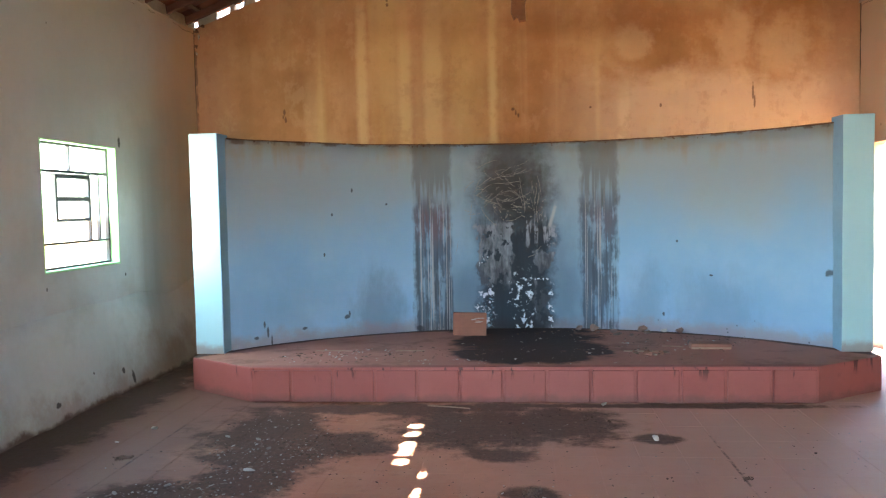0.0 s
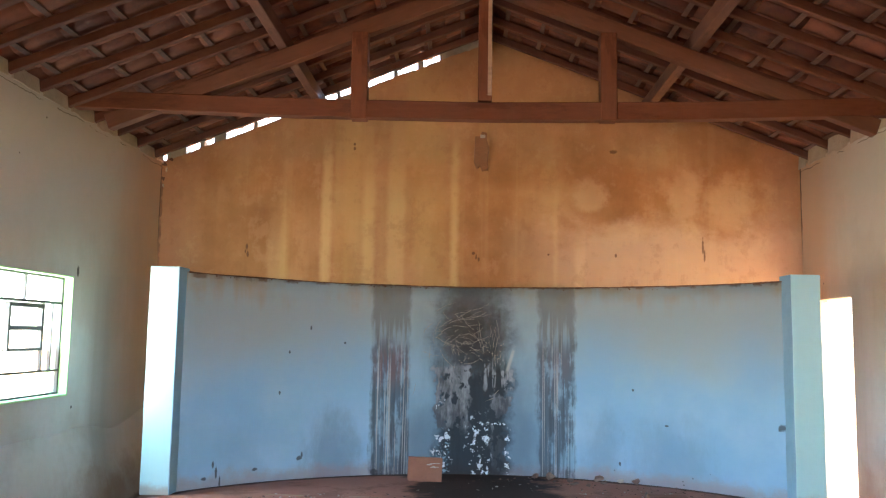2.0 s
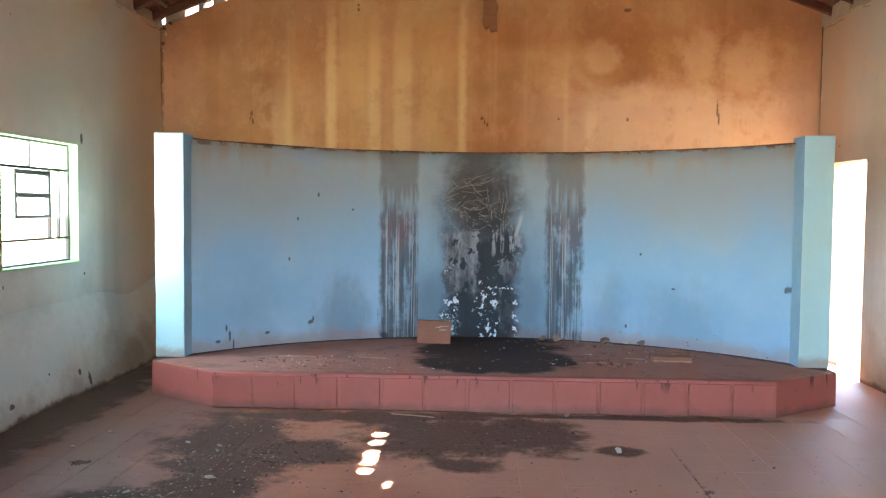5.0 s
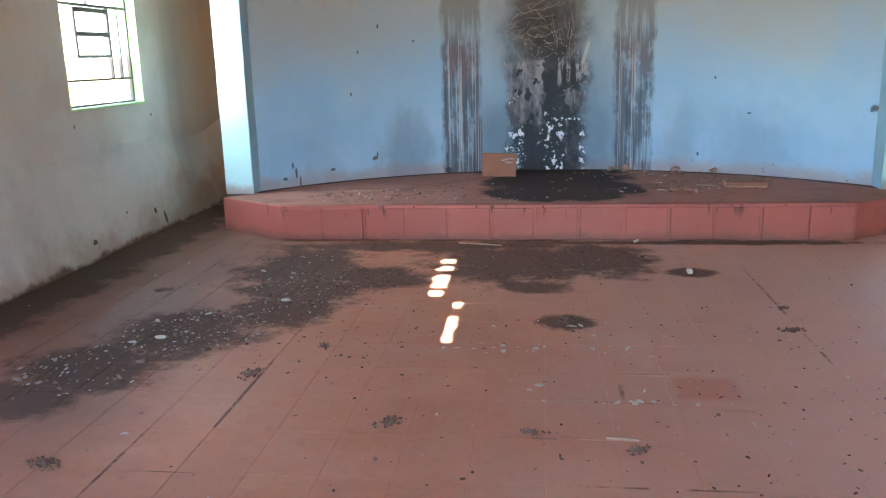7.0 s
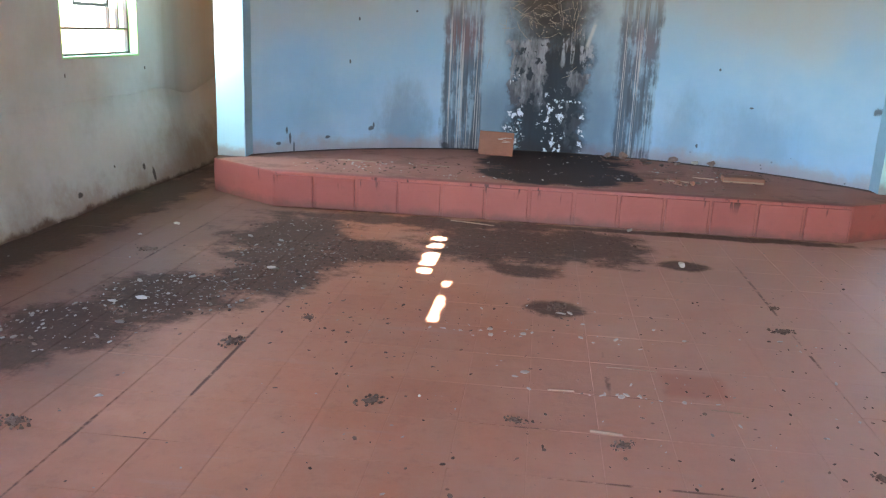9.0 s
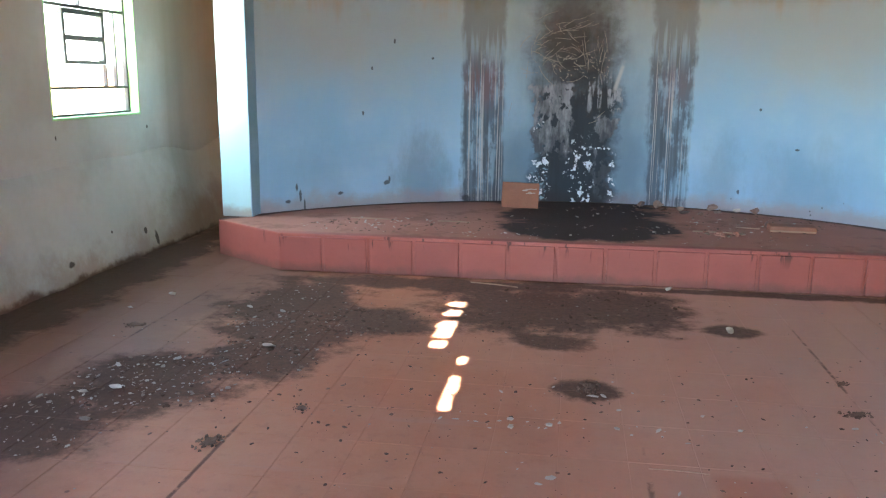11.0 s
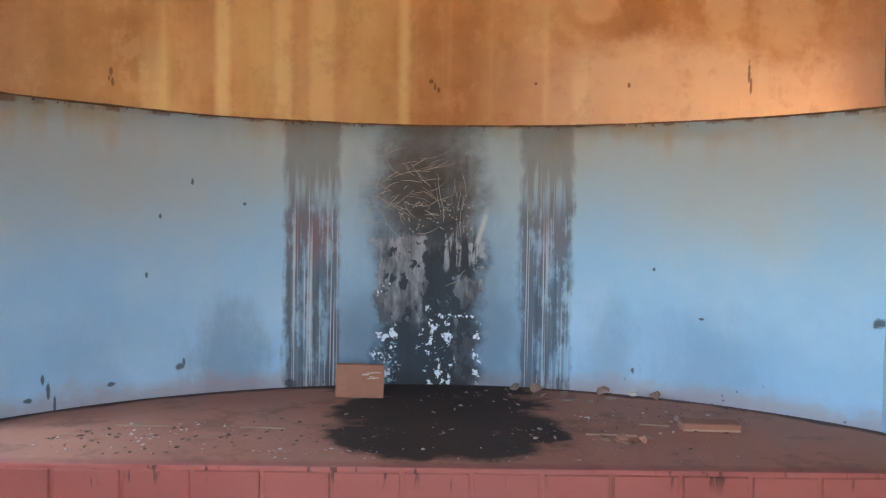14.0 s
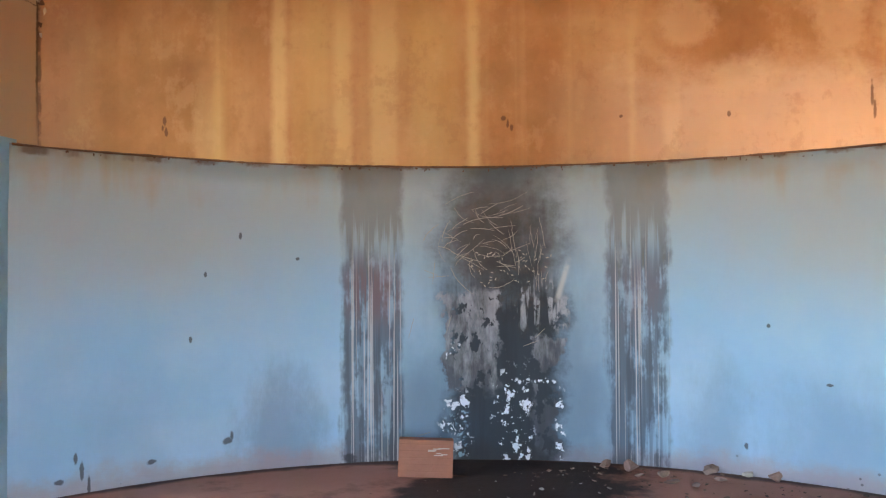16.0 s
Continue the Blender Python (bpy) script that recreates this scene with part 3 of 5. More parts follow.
def wood(name, dark, light, scale=1.0, gloss=0.75, droppings=False):
    m, nt, b = fresh(name, gloss, 0.25)
    tc = nt.nodes.new("ShaderNodeTexCoord")
    vec = tc.outputs["Object"]
    grain = noi(nt, vec, 6 * scale, 6, 0.6, stretch=(1, 6, 6))
    wear = noi(nt, vec, 1.4, 5, 0.65)
    col = mixc(nt, grain, dark, light)
    col = mixc(nt, mth(nt, "MULTIPLY", step(nt, wear, 0.5, 0.7), 0.3), col, [c * 1.5 for c in light])
    col = mixc(nt, mth(nt, "MULTIPLY", by_object(nt), 0.35), col, dark)
    stain = noi(nt, vec, 2.6, 5, 0.7, stretch=(0.6, 2, 2), shift=(4, 1, 7))
    col = mixc(nt, mth(nt, "MULTIPLY", step(nt, stain, 0.54, 0.66), 0.45), col, [c * 0.5 for c in dark])
    if droppings:
        pos, _, _, _ = world_place(nt)
        mp = nt.nodes.new("ShaderNodeMapping")
        put(nt, mp.inputs[0], pos)
        mp.inputs["Scale"].default_value = (1.0, 0.2, 0.3)
        col = mixc(nt, mth(nt, "MULTIPLY", specks(nt, mp.outputs[0], 5.5, 0.035, 0.28), 0.8), col, (0.55, 0.48, 0.38))
    put(nt, b.inputs["Base Color"], col)
    relief(nt, b, grain, 0.3, 0.006)
    return m


def clay_tile():
    m, nt, b = fresh("fired_clay", 0.85, 0.2)
    vec, x, y, z = world_place(nt)
    base = ramp(nt, by_object(nt), [(0.0, (0.13, 0.045, 0.024)), (0.5, (0.18, 0.065, 0.034)), (1.0, (0.25, 0.095, 0.050))])
    soot = noi(nt, vec, 2.6, 6, 0.7)
    col = mixc(nt, mth(nt, "MULTIPLY", step(nt, soot, 0.42, 0.68), 0.75), base, (0.07, 0.035, 0.026))
    put(nt, b.inputs["Base Color"], col)
    relief(nt, b, noi(nt, vec, 30, 4), 0.3, 0.005)
    return m


def plain(name, colour, vary=0.25, rough=0.8, scale=8.0, metal=0.0, spec=0.3, island=None):
    """Rough loose stuff: stone, ash, metal, mortar."""
    m, nt, b = fresh(name, rough, spec, metal)
    vec, x, y, z = world_place(nt)
    n = noi(nt, vec, scale, 6, 0.65)
    n2 = noi(nt, vec, scale * 6, 4, 0.6)
    col = mixc(nt, n, [c * (1 - vary) for c in colour], [min(1, c * (1 + vary)) for c in colour])
    if island:
        col = mixc(nt, nt.nodes.new("ShaderNodeNewGeometry").outputs["Random Per Island"], col, island)
    col = mixc(nt, mth(nt, "MULTIPLY", step(nt, n2, 0.5, 0.75), vary), col, [c * 0.5 for c in colour])
    put(nt, b.inputs["Base Color"], col)
    relief(nt, b, n2, 0.3, 0.004)
    return m


def grass_ground():
    m, nt, b = fresh("grass_and_red_earth", 0.95, 0.1)
    vec, x, y, z = world_place(nt)
    n = noi(nt, vec, 0.6, 7, 0.7)
    f = noi(nt, vec, 12, 5, 0.7)
    col = mixc(nt, step(nt, n, 0.46, 0.66), (0.36, 0.17, 0.09), (0.17, 0.19, 0.06))
    col = mixc(nt, mth(nt, "MULTIPLY", f, 0.4), col, (0.07, 0.08, 0.03))
    put(nt, b.inputs["Base Color"], col)
    relief(nt, b, f, 0.6, 0.05)
    return m


M_WALL_L = plaster_wall("limewash_cream", (0.61, 0.585, 0.525), 0.0)
M_ORANGE = orange_wall()
M_BLUE = blue_wall()
M_PILLAR = pillar_paint()
M_FLOOR = floor_finish("red_cement_tile", True)
M_FLOOR_FAR = floor_finish("red_cement_tile_far", False)
M_JOINT = plain("earth_filled_joint", (0.34, 0.15, 0.085), 0.3, 0.95)
M_TILE = red_tile()
M_DAIS = dais_top()
M_TRUSS = wood("red_brown_timber", (0.11, 0.034, 0.014), (0.20, 0.066, 0.028), droppings=True)
M_RAFTER = wood("dark_rafter_timber", (0.085, 0.032, 0.018), (0.155, 0.062, 0.034))
M_DUSTY = wood("dusty_brown_timber", (0.115, 0.047, 0.026), (0.20, 0.088, 0.048))
# pale wood, with the light on the king post's edge put in
M_LIT_EDGE = wood("pale_lit_edge_timber", (0.30, 0.19, 0.12), (0.50, 0.36, 0.25))
M_BATTEN = wood("dusty_batten", (0.10, 0.052, 0.032), (0.18, 0.10, 0.062))
M_CLAY = clay_tile()
M_MORTAR = plain("old_mortar", (0.43, 0.35, 0.245), 0.3)
M_STEEL = plain("rusted_window_steel", (0.085, 0.085, 0.075), 0.3, 0.6, 12, 0.3)
M_GRASS = grass_ground()
M_BRICK = plain("fired_brick", (0.34, 0.155, 0.10), 0.2, 0.85, 9)
M_SHARD = plain("pale_plaster_shard", (0.52, 0.46, 0.39), 0.15, 0.85, 14)
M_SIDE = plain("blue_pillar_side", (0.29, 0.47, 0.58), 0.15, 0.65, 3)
M_SCRATCH = plain("scratched_plaster", (0.34, 0.30, 0.24), 0.2, 0.9, 40)
M_STONE = plain("broken_masonry", (0.30, 0.20, 0.16), 0.35, 0.9, 16)
M_CLUMP = plain("dark_droppings", (0.075, 0.045, 0.032), 0.4, 0.95, 30, island=(0.24, 0.155, 0.11))
M_STRAW = plain("pale_splinter", (0.42, 0.27, 0.18), 0.25, 0.8, 20)
M_LEAF = plain("brown_leaf_litter", (0.10, 0.055, 0.035), 0.4, 0.9, 20)
M_CRUMB = plain("dusty_plaster_crumb", (0.20, 0.15, 0.12), 0.3, 0.9, 60, island=(0.44, 0.39, 0.33))
M_MUD = plain("dried_mud", (0.15, 0.075, 0.04), 0.3, 0.95, 20)
M_STUB = wood("weathered_stub", (0.20, 0.09, 0.04), (0.34, 0.17, 0.08))
# light thrown up by the grass is put into this green
M_REVEAL = plain("grass_lit_reveal", (0.48, 0.74, 0.34), 0.1, 0.85, 4)


# ---------- mesh helpers ----------
def mesh_of(name, bm, *mats):
    me = bpy.data.meshes.new(name)
    bm.normal_update()
    bm.to_mesh(me)
    bm.free()
    for m in mats:
        me.materials.append(m)
    return me


def thing(name, bm, mat, label="", category="", kind="", group=""):
    return tagged(new(name, mesh_of(name, bm, mat)), label, category, group, kind)


def part(name, bm, mat, parent, label=""):
    ob = new(name, mesh_of(name, bm, mat))
    ob.parent = parent
    return tagged(ob, label)


def holder(name, at, label, category, group="", kind=""):
    ob = new(name)
    ob.matrix_world = Matrix.Translation(at)
    ob.empty_display_size = 0.1
    return tagged(ob, label, category, group, kind)


def add_box(bm, x0, x1, y0, y1, z0, z1, bevel=0.0, m=None):
    vs = [bm.verts.new((x, y, z)) for z in (z0, z1) for y in (y0, y1) for x in (x0, x1)]
    fs = [bm.faces.new([vs[i] for i in f]) for f in ((0, 2, 3, 1), (4, 5, 7, 6), (0, 1, 5, 4), (2, 6, 7, 3), (0, 4, 6, 2), (1, 3, 7, 5))]
    if bevel:
        out = bmesh.ops.bevel(bm, geom=list({e for f in fs for e in f.edges}), offset=bevel, segments=1, affect="EDGES", profile=0.5)
        vs = list({v for f in out["faces"] for v in f.verts} | {v for f in fs if f.is_valid for v in f.verts})
    if m is not None:
        bmesh.ops.transform(bm, matrix=m, verts=[v for v in vs if v.is_valid])
    return bm


def box(x0, x1, y0, y1, z0, z1, bevel=0.0):
    return add_box(bmesh.new(), x0, x1, y0, y1, z0, z1, bevel)


def prism(outline, z0, z1):
    """An upright prism over an outline in x and y."""
    bm = bmesh.new()
    low = [bm.verts.new((x, y, z0)) for x, y in outline]
    top = [bm.verts.new((x, y, z1)) for x, y in outline]
    n = len(outline)
    bm.faces.new(low[::-1])
    bm.faces.new(top)
    for i in range(n):
        bm.faces.new((low[i], low[(i + 1) % n], top[(i + 1) % n], top[i]))
    bmesh.ops.recalc_face_normals(bm, faces=bm.faces)
    return bm


def beam(a, b, w, h, bevel=0.006):
    """A timber from a to b (centre line), in its own axes: length along x, w across, h upright. Returns mesh and pose."""
    a, b = Vector(a), Vector(b)
    d = b - a
    bm = box(0, d.length, -w / 2, w / 2, -h / 2, h / 2, bevel)
    x = d.normalized()
    y = Vector((0, 0, 1)).cross(x)
    y = y.normalized() if y.length > 1e-4 else Vector((0, 1, 0))
    z = x.cross(y)
    return bm, Matrix.Translation(a) @ Matrix((x, y, z)).transposed().to_4x4()


def timber(name, a, b, w, h, mat, parent=None, label="", category="", group="", bend=0.0):
    bm, m = beam(a, b, w, h)
    ob = new(name, mesh_of(name, bm, mat))
    ob.matrix_world = m
    if parent is not None:
        ob.parent = parent
        ob.matrix_parent_inverse = parent.matrix_world.inverted()
        return tagged(ob, label)
    return tagged(ob, label, category, group)


def lump(seed, sx, sy, sz, flat=0.0):
    """A broken stone or shard: a rough ball with cut faces."""
    rnd = random.Random(seed)
    bm = bmesh.new()
    bmesh.ops.create_icosphere(bm, subdivisions=2, radius=1.0)
    cuts = [(Vector((rnd.uniform(-1, 1), rnd.uniform(-1, 1), rnd.uniform(-1, 1))).normalized(), rnd.uniform(0.28, 0.66)) for _ in range(15)]
    for v in bm.verts:
        for n, d in cuts:
            over = v.co.dot(n) - d
            if over > 0:
                v.co -= n * over
        v.co *= 1 + 0.06 * rnd.uniform(-1, 1)
        v.co = Vector((v.co.x * sx, v.co.y * sy, max(v.co.z * sz, -sz * 0.8)))
    low = min(v.co.z for v in bm.verts)
    for v in bm.verts:
        v.co.z -= low
    return bm


def wall_with_openings(name, axis, inner, outer, lo, hi, top, holes, mat, label):
    """A straight wall between two planes, with rectangular openings (from, to, sill, head), made of butted blocks in one mesh."""
    bm = bmesh.new()

    def block(a, b, z0, z1):
        if axis == "x":
            add_box(bm, min(inner, outer), max(inner, outer), a, b, z0, z1)
        else:
            add_box(bm, a, b, min(inner, outer), max(inner, outer), z0, z1)
    at = lo
    for a, b, sill, head in sorted(holes):
        block(at, a, -0.3, top)
        if sill > -0.3:
            block(a, b, -0.3, sill)
        block(a, b, head, top)
        at = b
    block(at, hi, -0.3, top)
    bmesh.ops.remove_doubles(bm, verts=bm.verts, dist=1e-4)
    return tagged(new(name, mesh_of(name, bm, mat)), label, "wall", "", "structure")


# ---------- structure ----------
THICK = 0.17
WIN = (5.335, 6.415, 1.012, 1.967)
DOOR = (7.15, 8.00, -0.02, 1.93)
# the second west opening is unseen, added to light the floor
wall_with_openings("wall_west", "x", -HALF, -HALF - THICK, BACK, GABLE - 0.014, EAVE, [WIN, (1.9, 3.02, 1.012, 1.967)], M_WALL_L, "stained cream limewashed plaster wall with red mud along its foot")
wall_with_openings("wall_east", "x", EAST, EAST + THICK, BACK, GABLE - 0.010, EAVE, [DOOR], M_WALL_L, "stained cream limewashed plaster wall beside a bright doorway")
# unseen wall; its doorway is added to let light in from behind
wall_with_openings("wall_south", "y", BACK, BACK - THICK, -HALF - THICK, EAST + THICK, EAVE, [(-1.1, 1.1, -0.02, 2.7)], M_WALL_L, "plain unseen closing wall with an opening added for light")


def roof_line(x):
    """Underside of the rafters."""
    return EAVE + PITCH * (HALF - abs(x))


GAPS = ((-3.10, -2.96), (-2.91, -2.81), (-2.69, -2.40), (-2.36, -2.10), (-1.76, -1.53), (-1.50, -1.30), (-1.24, -0.94), (-0.90, -0.69), (-0.63, -0.46))


def gable():
    """The end wall: a block up to the eaves, a triangle above, and mortar lumps that leave slits under the tiles."""
    bm = bmesh.new()
    w = HALF + THICK
    front, rear = GABLE, GABLE + THICK
    w_e = EAST + THICK
    outline = [(-w, -0.3), (w_e, -0.3), (w_e, roof_line(w_e) + 0.085), (0.0, RIDGE + 0.085)]
    xs = np.arange(-0.06, -HALF - 0.01, -0.045)
    for x in xs:
        outline.append((float(x), roof_line(x) - 0.002 + 0.012 * noise.noise((x * 4, 0, 0)) + 0.012 * noise.noise((x * 17, 3, 0))))
    outline.append((-w, EAVE))
    a = [bm.verts.new((x, front, z)) for x, z in outline]
    b = [bm.verts.new((x, rear, z)) for x, z in outline]
    n = len(outline)
    bm.faces.new(a)
    bm.faces.new(b[::-1])
    for i in range(n):
        bm.faces.new((a[(i + 1) % n], a[i], b[i], b[(i + 1) % n]))
    bmesh.ops.recalc_face_normals(bm, faces=bm.faces)
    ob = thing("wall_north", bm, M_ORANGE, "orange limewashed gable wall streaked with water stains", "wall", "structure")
    edges = [-3.3] + [v for g in GAPS for v in g] + [-0.02]
    for x0, x1 in zip(edges[::2], edges[1::2]):
        bm = bmesh.new()
        k = max(2, int((x1 - x0) / 0.07))
        cols = []
        for i in range(k + 1):
            x = x0 + (x1 - x0) * i / k
            z0, z1 = roof_line(x) - 0.02, roof_line(x) + 0.105
            if i in (0, k) and 0 < x1 - x0 < 3:
                z1 -= 0.03 + 0.02 * noise.noise((x * 31, 5, 0))
            wob = 0.012 * noise.noise((x * 11, 3, 0))
            cols.append([bm.verts.new((x, y, z)) for y, z in ((front + 0.02 + wob, z0), (front + 0.03 + wob, z1), (rear, z1), (rear, z0))])
        for p, q in zip(cols, cols[1:]):
            for j in range(4):
                bm.faces.new((p[j], q[j], q[(j + 1) % 4], p[(j + 1) % 4]))
        bm.faces.new(cols[0])
        bm.faces.new(cols[-1][::-1])
        bmesh.ops.recalc_face_normals(bm, faces=bm.faces)
        part("mortar_fill", bm, M_MORTAR, ob, "crumbling mortar packed under the roof tiles")
    return ob


gable()

# ground outside, one sheet to the horizon, open under the hall
bm = bmesh.new()
FAR = 900.0
ring = [(-FAR, -FAR), (FAR, -FAR), (FAR, FAR), (-FAR, FAR)]
hole = [(-HALF - 0.1, BACK - 0.1), (HALF + 0.1, BACK - 0.1), (HALF + 0.1, GABLE + 0.1), (-HALF - 0.1, GABLE + 0.1)]
o = [bm.verts.new((x, y, -0.12)) for x, y in ring]
i_ = [bm.verts.new((x, y, -0.12)) for x, y in hole]
for k in range(4):
    bm.faces.new((o[k], o[(k + 1) % 4], i_[(k + 1) % 4], i_[k]))
thing("ground", bm, M_GRASS, "rough grass over red earth round the building", "ground", "structure")


def dais():
    """Raised platform: cement body with cut corners, tiles on the straight front."""
    out = [(-2.045, 5.812), (2.035, 5.812), (2.62, 6.21), (2.62, 6.72)]
    for i in range(13):
        a = radians(44 - i * 88 / 12)
        out.append((ARC_X + (ARC_R + 0.12) * math.sin(a), ARC_Y + (ARC_R + 0.12) * math.cos(a)))
    out += [(-2.66, 6.72), (-2.66, 6.23)]
    bm = prism(out, -0.05, DAIS)
    edge = [e for e in bm.edges if all(abs(v.co.z - DAIS) < 1e-5 and v.co.y < 6.8 for v in e.verts)]
    bmesh.ops.bevel(bm, geom=edge, offset=0.012, segments=2, affect="EDGES", profile=0.6)
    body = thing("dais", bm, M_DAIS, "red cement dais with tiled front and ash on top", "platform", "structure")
    body.data.materials.append(M_TILE)
    for f in body.data.polygons:
        if abs(f.normal.z) < 0.5 and f.center.y < 6.7:
            f.material_index = 1
    bm = box(0.010, 0.3035, -0.006, 0.012, 0.006, DAIS - 0.022, 0.004)
    me = mesh_of("tile", bm, M_TILE)
    for i in range(13):
        t = new("tile", me)
        t.parent = body
        t.location = (-2.045 + 0.3135 * i, 5.80 + 0.0015 * ((i * 7) % 5 - 2), 0)
        t.rotation_euler = (0.004 * ((i * 5) % 7 - 3), 0, 0)
    return body


dais()


def screen_wall():
    """Curved blue wall on the dais with its two end pillars."""
    bm = bmesh.new()
    uv = bm.loops.layers.uv.new("UVMap")
    n, rows = 72, 12
    span = math.asin((2.47) / ARC_R)

    def col(r, i):
        a = -span + 2 * span * i / n
        u = ARC_R * a
        out = []
        for j in range(rows + 1):
            top = SCREEN_TOP + 0.012 * noise.noise((u * 1.1, 7, 0)) + 0.004 * noise.noise((u * 9, 1, 0)) + 0.022 * (abs(u) / 2.8) ** 2 - 0.007 * u / 2.8
            z = 0.02 + (top - 0.02) * j / rows
            rr = r + 0.010 * noise.noise((u * 0.9, z * 0.9, r)) + (0.004 * noise.noise((u * 4, z * 4, r)))
            out.append((bm.verts.new((ARC_X + rr * math.sin(a), ARC_Y + rr * math.cos(a), z)), (u, z)))
        return out
    faces = []
    inner = [col(ARC_R, i) for i in range(n + 1)]
    outer = [col(ARC_R + 0.11, i) for i in range(n + 1)]

    def quad(*vs):
        f = bm.faces.new([v for v, _ in vs])
        f.smooth = True
        for l, (_, t) in zip(f.loops, vs):
            l[uv].uv = t
        return f
    for i in range(n):
        for j in range(rows):
            quad(inner[i][j], inner[i + 1][j], inner[i + 1][j + 1], inner[i][j + 1])
            quad(outer[i + 1][j], outer[i][j], outer[i][j + 1], outer[i + 1][j + 1])
        f = quad(inner[i][-1], inner[i + 1][-1], outer[i + 1][-1], outer[i][-1])
        f.smooth = False
    for i in (0, n):
        for j in range(rows):
            quad(inner[i][j], inner[i][j + 1], outer[i][j + 1], outer[i][j])
    bmesh.ops.recalc_face_normals(bm, faces=bm.faces)
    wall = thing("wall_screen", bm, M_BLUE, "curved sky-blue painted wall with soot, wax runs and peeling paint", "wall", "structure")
    # mud bead under the rim, with insect nests hanging from it
    bm = bmesh.new()
    rings = []
    for i in range(181):
        a = -span * 0.97 + 2 * span * 0.97 * i / 180
        u = ARC_R * a
        top = SCREEN_TOP + 0.012 * noise.noise((u * 1.1, 7, 0)) + 0.022 * (abs(u) / 2.8) ** 2 - 0.007 * u / 2.8 - 0.004
        r = 0.006 + 0.004 * noise.noise((u * 6, 2, 4)) + 0.003 * noise.noise((u * 30, 5, 4))
        c = Vector((ARC_X + (ARC_R - 0.003) * math.sin(a), ARC_Y + (ARC_R - 0.003) * math.cos(a), top))
        out = Vector((math.sin(a), math.cos(a), 0))
        rings.append([bm.verts.new(c + out * (r * 0.8 * math.cos(k * 1.2566)) + Vector((0, 0, r * math.sin(k * 1.2566)))) for k in range(5)])
    for p, q in zip(rings, rings[1:]):
        for k in range(5):
            bm.faces.new((p[k], q[k], q[(k + 1) % 5], p[(k + 1) % 5])).smooth = True
    bmesh.ops.recalc_face_normals(bm, faces=bm.faces)
    part("mud_rim", bm, M_MUD, wall, "dark mud bead along the top edge")
    r_ = random.Random(17)
    for i in range(64):
        a = r_.uniform(-0.93, 0.93) * span
        u = ARC_R * a
        z = SCREEN_TOP + 0.022 * (abs(u) / 2.8) ** 2 - 0.007 * u / 2.8 - r_.uniform(0.012, 0.035)
        ob = part("insect_nest", lump(300 + i, r_.uniform(0.004, 0.010), 0.006, r_.uniform(0.006, 0.014)), M_MUD, wall)
        ob.matrix_basis = pose(ARC_X + (ARC_R - 0.006) * math.sin(a), ARC_Y + (ARC_R - 0.006) * math.cos(a), z, 0, 0, -math.degrees(a))
    for x0, x1 in ((-2.682, -2.445), (2.392, 2.622)):
        bm = bmesh.new()
        rows_ = 14
        rings = []
        for j in range(rows_ + 1):
            z = DAIS + (2.055 - DAIS) * j / rows_
            w = 0.005 * noise.noise((x0 * 3, z * 2.2, 1))
            w2 = 0.005 * noise.noise((x0 * 3, z * 2.6, 9))
            rings.append([bm.verts.new(p) for p in ((x0 + w, 6.36 + w2, z), (x1 + w2, 6.36 + w, z), (x1 + w, 6.60, z), (x0 + w2, 6.60, z))])
        for p, q in zip(rings, rings[1:]):
            for k in range(4):
                bm.faces.new((p[k], p[(k + 1) % 4], q[(k + 1) % 4], q[k]))
        bm.faces.new(rings[-1])
        bm.faces.new(rings[0][::-1])
        bmesh.ops.recalc_face_normals(bm, faces=bm.faces)
        bmesh.ops.bevel(bm, geom=[e for e in bm.edges if len(e.link_faces) == 2 and e.calc_face_angle(0) > 1.0], offset=0.008, segments=2, affect="EDGES", profile=0.6)
        pillar = part("pillar", bm, M_PILLAR, wall, "pale painted square pillar chipped at its foot")
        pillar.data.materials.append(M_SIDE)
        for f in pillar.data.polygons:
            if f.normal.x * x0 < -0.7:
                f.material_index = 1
    return wall


screen_wall()


